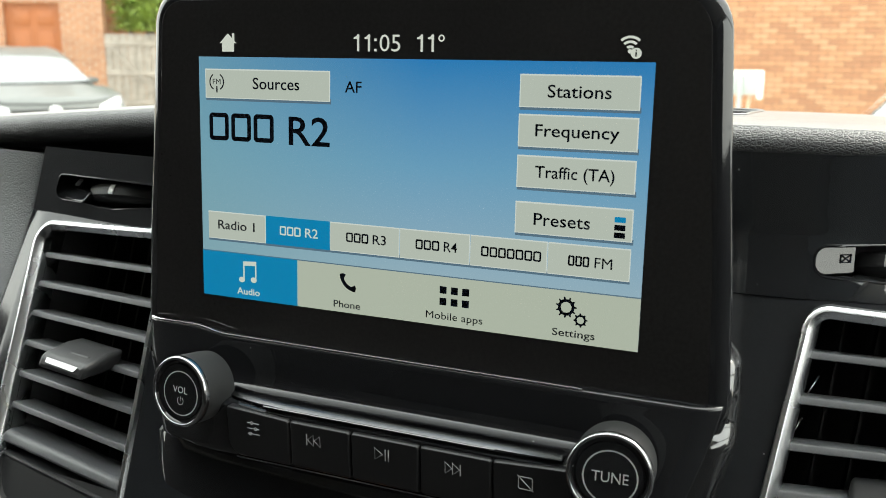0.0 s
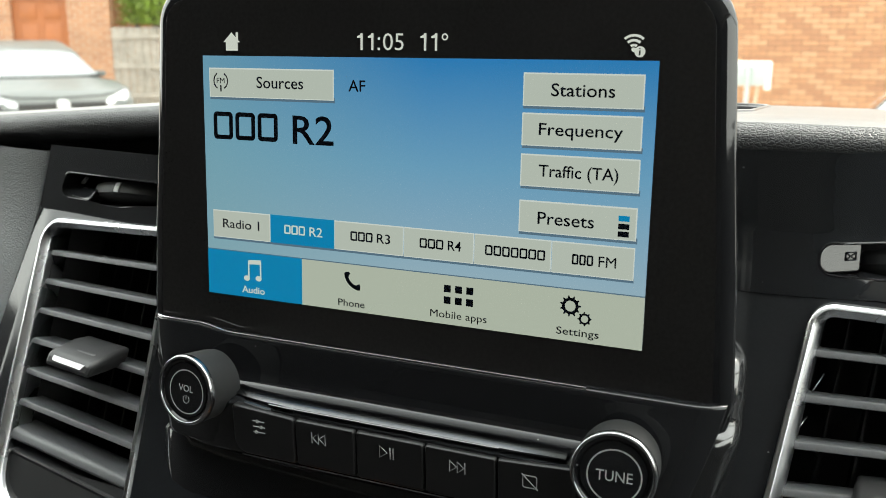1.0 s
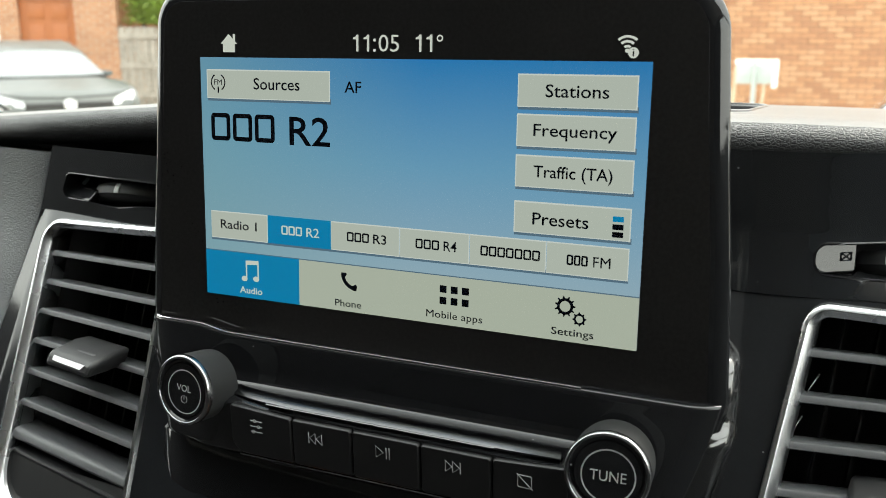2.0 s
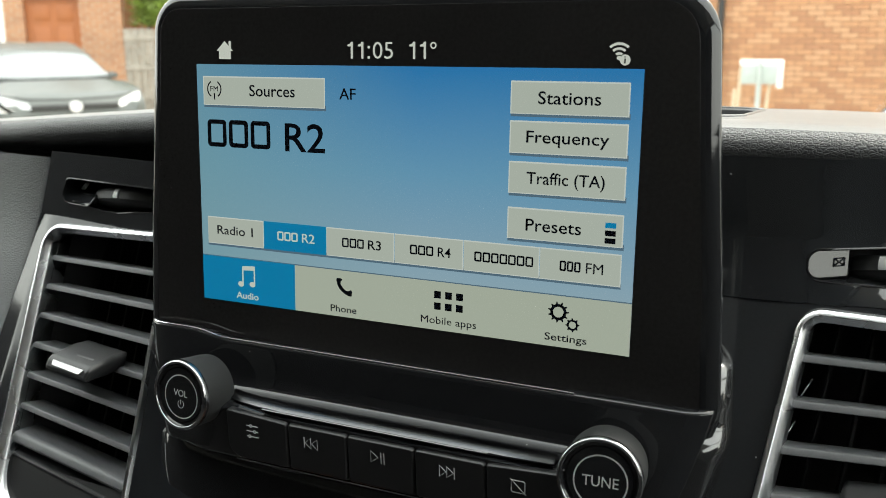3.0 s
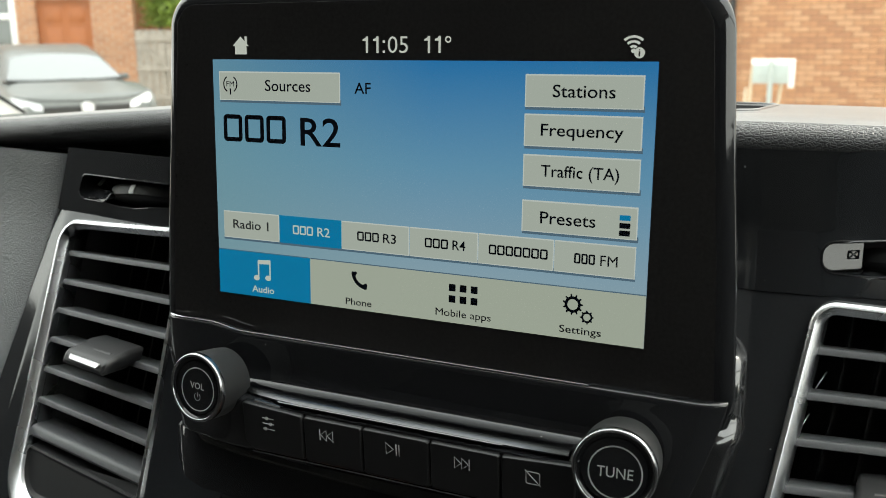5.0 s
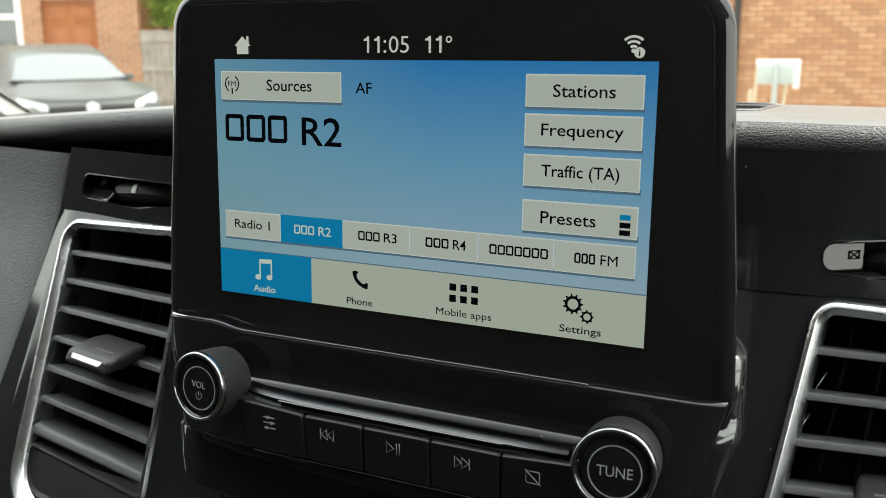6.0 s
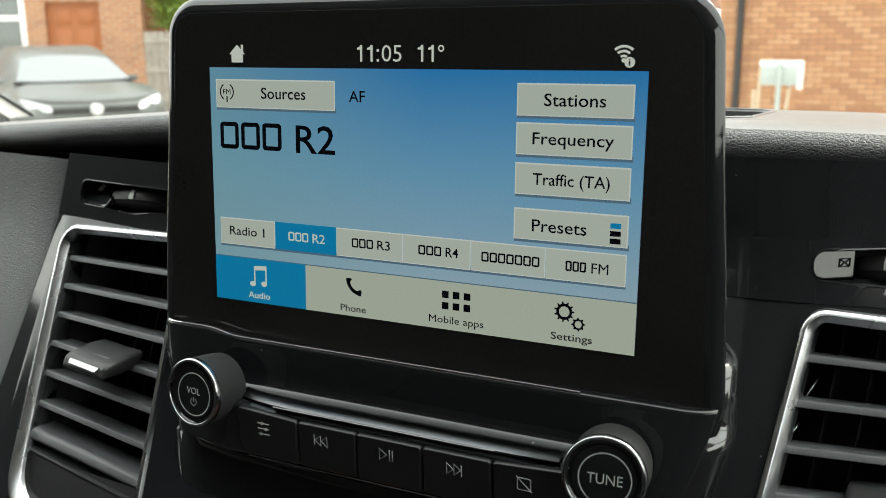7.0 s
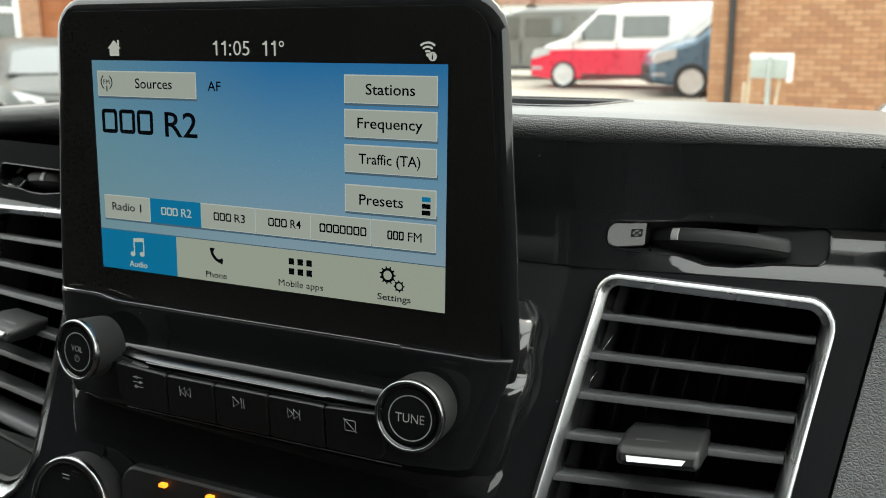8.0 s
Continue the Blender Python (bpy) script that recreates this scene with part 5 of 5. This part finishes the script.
FAR_BRICK = brick_pattern("old_red_brickwork")
old = thing("old_house", "old red brick house with brown panelled door and white window", "house", m=pose(-13.03, 13.1, 0, 0, 0, 30))
for x0, x1, z0, z1 in ((-6, -1.72, 0, 0.9), (-6, -3.1, 0.9, 5), (-1.72, -1.36, 0, 5), (-3.1, -1.72, 2.3, 5), (-0.36, 0.40, 0, 5), (-1.36, -0.36, 2.12, 5)):
    bm = bmesh.new()
    box(bm, x0, x1, 0, 0.3, z0, z1)
    part("wall", bm, FAR_BRICK, old, "old red brickwork")
bm = bmesh.new()
box(bm, 0.0, 1.45, 1.4, 1.7, 0, 5)
part("rear_wing", bm, FAR_BRICK, old, "old red brickwork")
DOOR = mat("stained_brown_door", (0.32, 0.105, 0.03), rough=0.5, scale=20)
bm = bmesh.new()
box(bm, -1.36, -0.36, 0.10, 0.15, 0, 2.12)
leaf = part("door", bm, DOOR, old, "brown stained panelled door")
for x0, x1 in ((-1.22, -0.92), (-0.80, -0.50)):
    for z0, z1 in ((0.25, 0.85), (1.0, 1.62), (1.72, 2.0)):
        bm = bmesh.new()
        box(bm, x0, x1, 0.085, 0.105, z0, z1, 0.015)
        part("door_panel", bm, DOOR, leaf)
bm = bmesh.new()
for x0, x1, z0, z1 in ((-3.1, -1.72, 2.2, 2.3), (-3.1, -1.72, 0.9, 1.0), (-3.1, -3.0, 1.0, 2.2), (-1.84, -1.72, 1.0, 2.2), (-3.0, -1.84, 1.78, 1.88)):
    box(bm, x0, x1, 0.04, 0.14, z0, z1, 0.01)
win = part("window", bm, PAINT_WHITE, old, "white framed window")
bm = bmesh.new()
box(bm, -3.0, -1.84, 0.09, 0.10, 1.0, 2.2)
part("pane", bm, CAR_GLASS, win)

# A weathered timber gate, ivy and a cream post between the houses.
gate = thing("timber_gate", "weathered grey timber gate", "gate", m=pose(-12.70, 13.33, -0.05, 0, 0, 30))
OLDWOOD = mat("weathered_grey_wood", (0.30, 0.27, 0.23), rough=0.9, scale=25, bump=0.4, grain=0.003, vary=0.3)
for k in range(9):
    bm = bmesh.new()
    box(bm, 0.14 * k, 0.14 * k + 0.13, -0.02, 0.01, 0.05, 1.62, 0.008)
    part("board", bm, OLDWOOD, gate)
for z in (0.3, 0.85, 1.4):
    bm = bmesh.new()
    box(bm, 0, 1.25, -0.055, -0.021, z, z + 0.10, 0.008)
    part("rail", bm, OLDWOOD, gate)
bm = bmesh.new()
loft(bm, [[(x, -0.06, z), (x + 0.1, -0.06, z), (x + 0.1, -0.03, z), (x, -0.03, z)] for x, z in ((0.05, 1.4), (1.05, 0.35))])
part("brace", bm, OLDWOOD, gate)


def leafy(name, label, category, at, size, n, seed, stems=5, low=0.15):
    """A climbing or standing shrub: bent stems and many single leaves."""
    t = thing(name, label, category, m=pose(*at))
    r = random.Random(seed)
    bm = bmesh.new()
    for k in range(stems):
        x, y = r.uniform(-0.3, 0.3) * size[0], r.uniform(-0.2, 0.2) * size[1]
        path = [Vector((x, y, 0))]
        for q in range(6):
            path.append(path[-1] + Vector((r.uniform(-0.1, 0.1) * size[0], r.uniform(-0.1, 0.1) * size[1], size[2] / 6.5)))
        tube(bm, path, 0.02 * size[2] / 2, 6)
    part("stem", bm, BARK, t)
    verts, faces = [], []
    for k in range(n):
        f = r.random()
        c = Vector((r.gauss(0, 0.24) * size[0], r.gauss(0, 0.22) * size[1], size[2] * (low + (1 - low) * f)))
        c.x *= 1.15 - 0.5 * abs(f - 0.5)
        a, b = Vector((r.gauss(0, 1), r.gauss(0, 1), r.gauss(0, 0.6))).normalized(), Vector((r.gauss(0, 1), r.gauss(0, 1), r.gauss(0, 1)))
        b = (b - a * a.dot(b)).normalized()
        w = r.uniform(0.03, 0.075)
        i = len(verts)
        verts += [c - a * w, c + b * w * 0.45, c + a * w, c - b * w * 0.45]
        faces.append((i, i + 1, i + 2, i + 3))
    data = bpy.data.meshes.new("leaves")
    data.from_pydata(verts, [], faces)
    data.materials.append(LEAF)
    ob = new("leaves", data)
    ob.parent = t
    return t


BARK = mat("dark_bark", (0.10, 0.08, 0.06), rough=0.9, scale=25, bump=0.4, grain=0.003, vary=0.3)
LEAF = mat("spring_green_leaves", (0.17, 0.24, 0.035), rough=0.55, scale=6, vary=0.5, big=1.5)
leafy("ivy", "bright green ivy climbing over the gate", "shrub", (-12.18, 13.85, 0.0), (1.6, 0.6, 3.9), 9000, 3, low=0.42)
bm = bmesh.new()
box(bm, -0.26, 0.26, -0.2, 0.2, 0, 3.2, 0.02)
top(part("gate_light_block", bm, mat("cream_render", (0.6, 0.55, 0.45), rough=0.9, scale=15)), "cream rendered gate post", "post", m=pose(-12.95, 15.5, 0))

# The long wall and houses far behind.
BLOCK = brick_pattern("large_red_blockwork", 3.0)
yard_wall = thing("yard_wall", "long red block wall behind the yard", "wall", kind="structure", m=pose(0, 26.0, 0))
bm = bmesh.new()
box(bm, -22, -13.2, 0, 0.3, 0, 2.85)
part("wall", bm, BLOCK, yard_wall)
bm = bmesh.new()
box(bm, -22.05, -13.15, -0.05, 0.35, 2.85, 2.98, 0.02)
part("coping", bm, MORTAR, yard_wall)
ROOF = mat("brown_roof_tiles", (0.22, 0.12, 0.08), rough=0.9, scale=5, bump=0.5, grain=0.03, vary=0.3)
for x, y, w in ((-22, 46, 9.5), (-12.4, 46.5, 9), (-2.6, 46, 10)):
    h = thing("far_house", "distant house with brown tiled roof and pale walls", "house", "distant houses", m=pose(x, y, 0))
    bm = bmesh.new()
    box(bm, -w / 2, w / 2, 0, 7, 0, 2.7)
    part("wall", bm, PAINT_WHITE, h, "pale rendered wall")
    bm = bmesh.new()
    loft(bm, [[(-w / 2 - 0.3, -0.3, 2.6), (w / 2 + 0.3, -0.3, 2.6), (w / 2 + 0.3, 7.3, 2.6), (-w / 2 - 0.3, 7.3, 2.6)], [(-w / 2 - 0.3, 3.4, 5.4), (w / 2 + 0.3, 3.4, 5.4), (w / 2 + 0.3, 3.6, 5.4), (-w / 2 - 0.3, 3.6, 5.4)]])
    part("roof", bm, ROOF, h, smooth=False)
leafy("shrub", "pale flowering shrub behind the yard wall", "shrub", (-12.2, 27, 0), (2.6, 1.5, 3.6), 3500, 8)
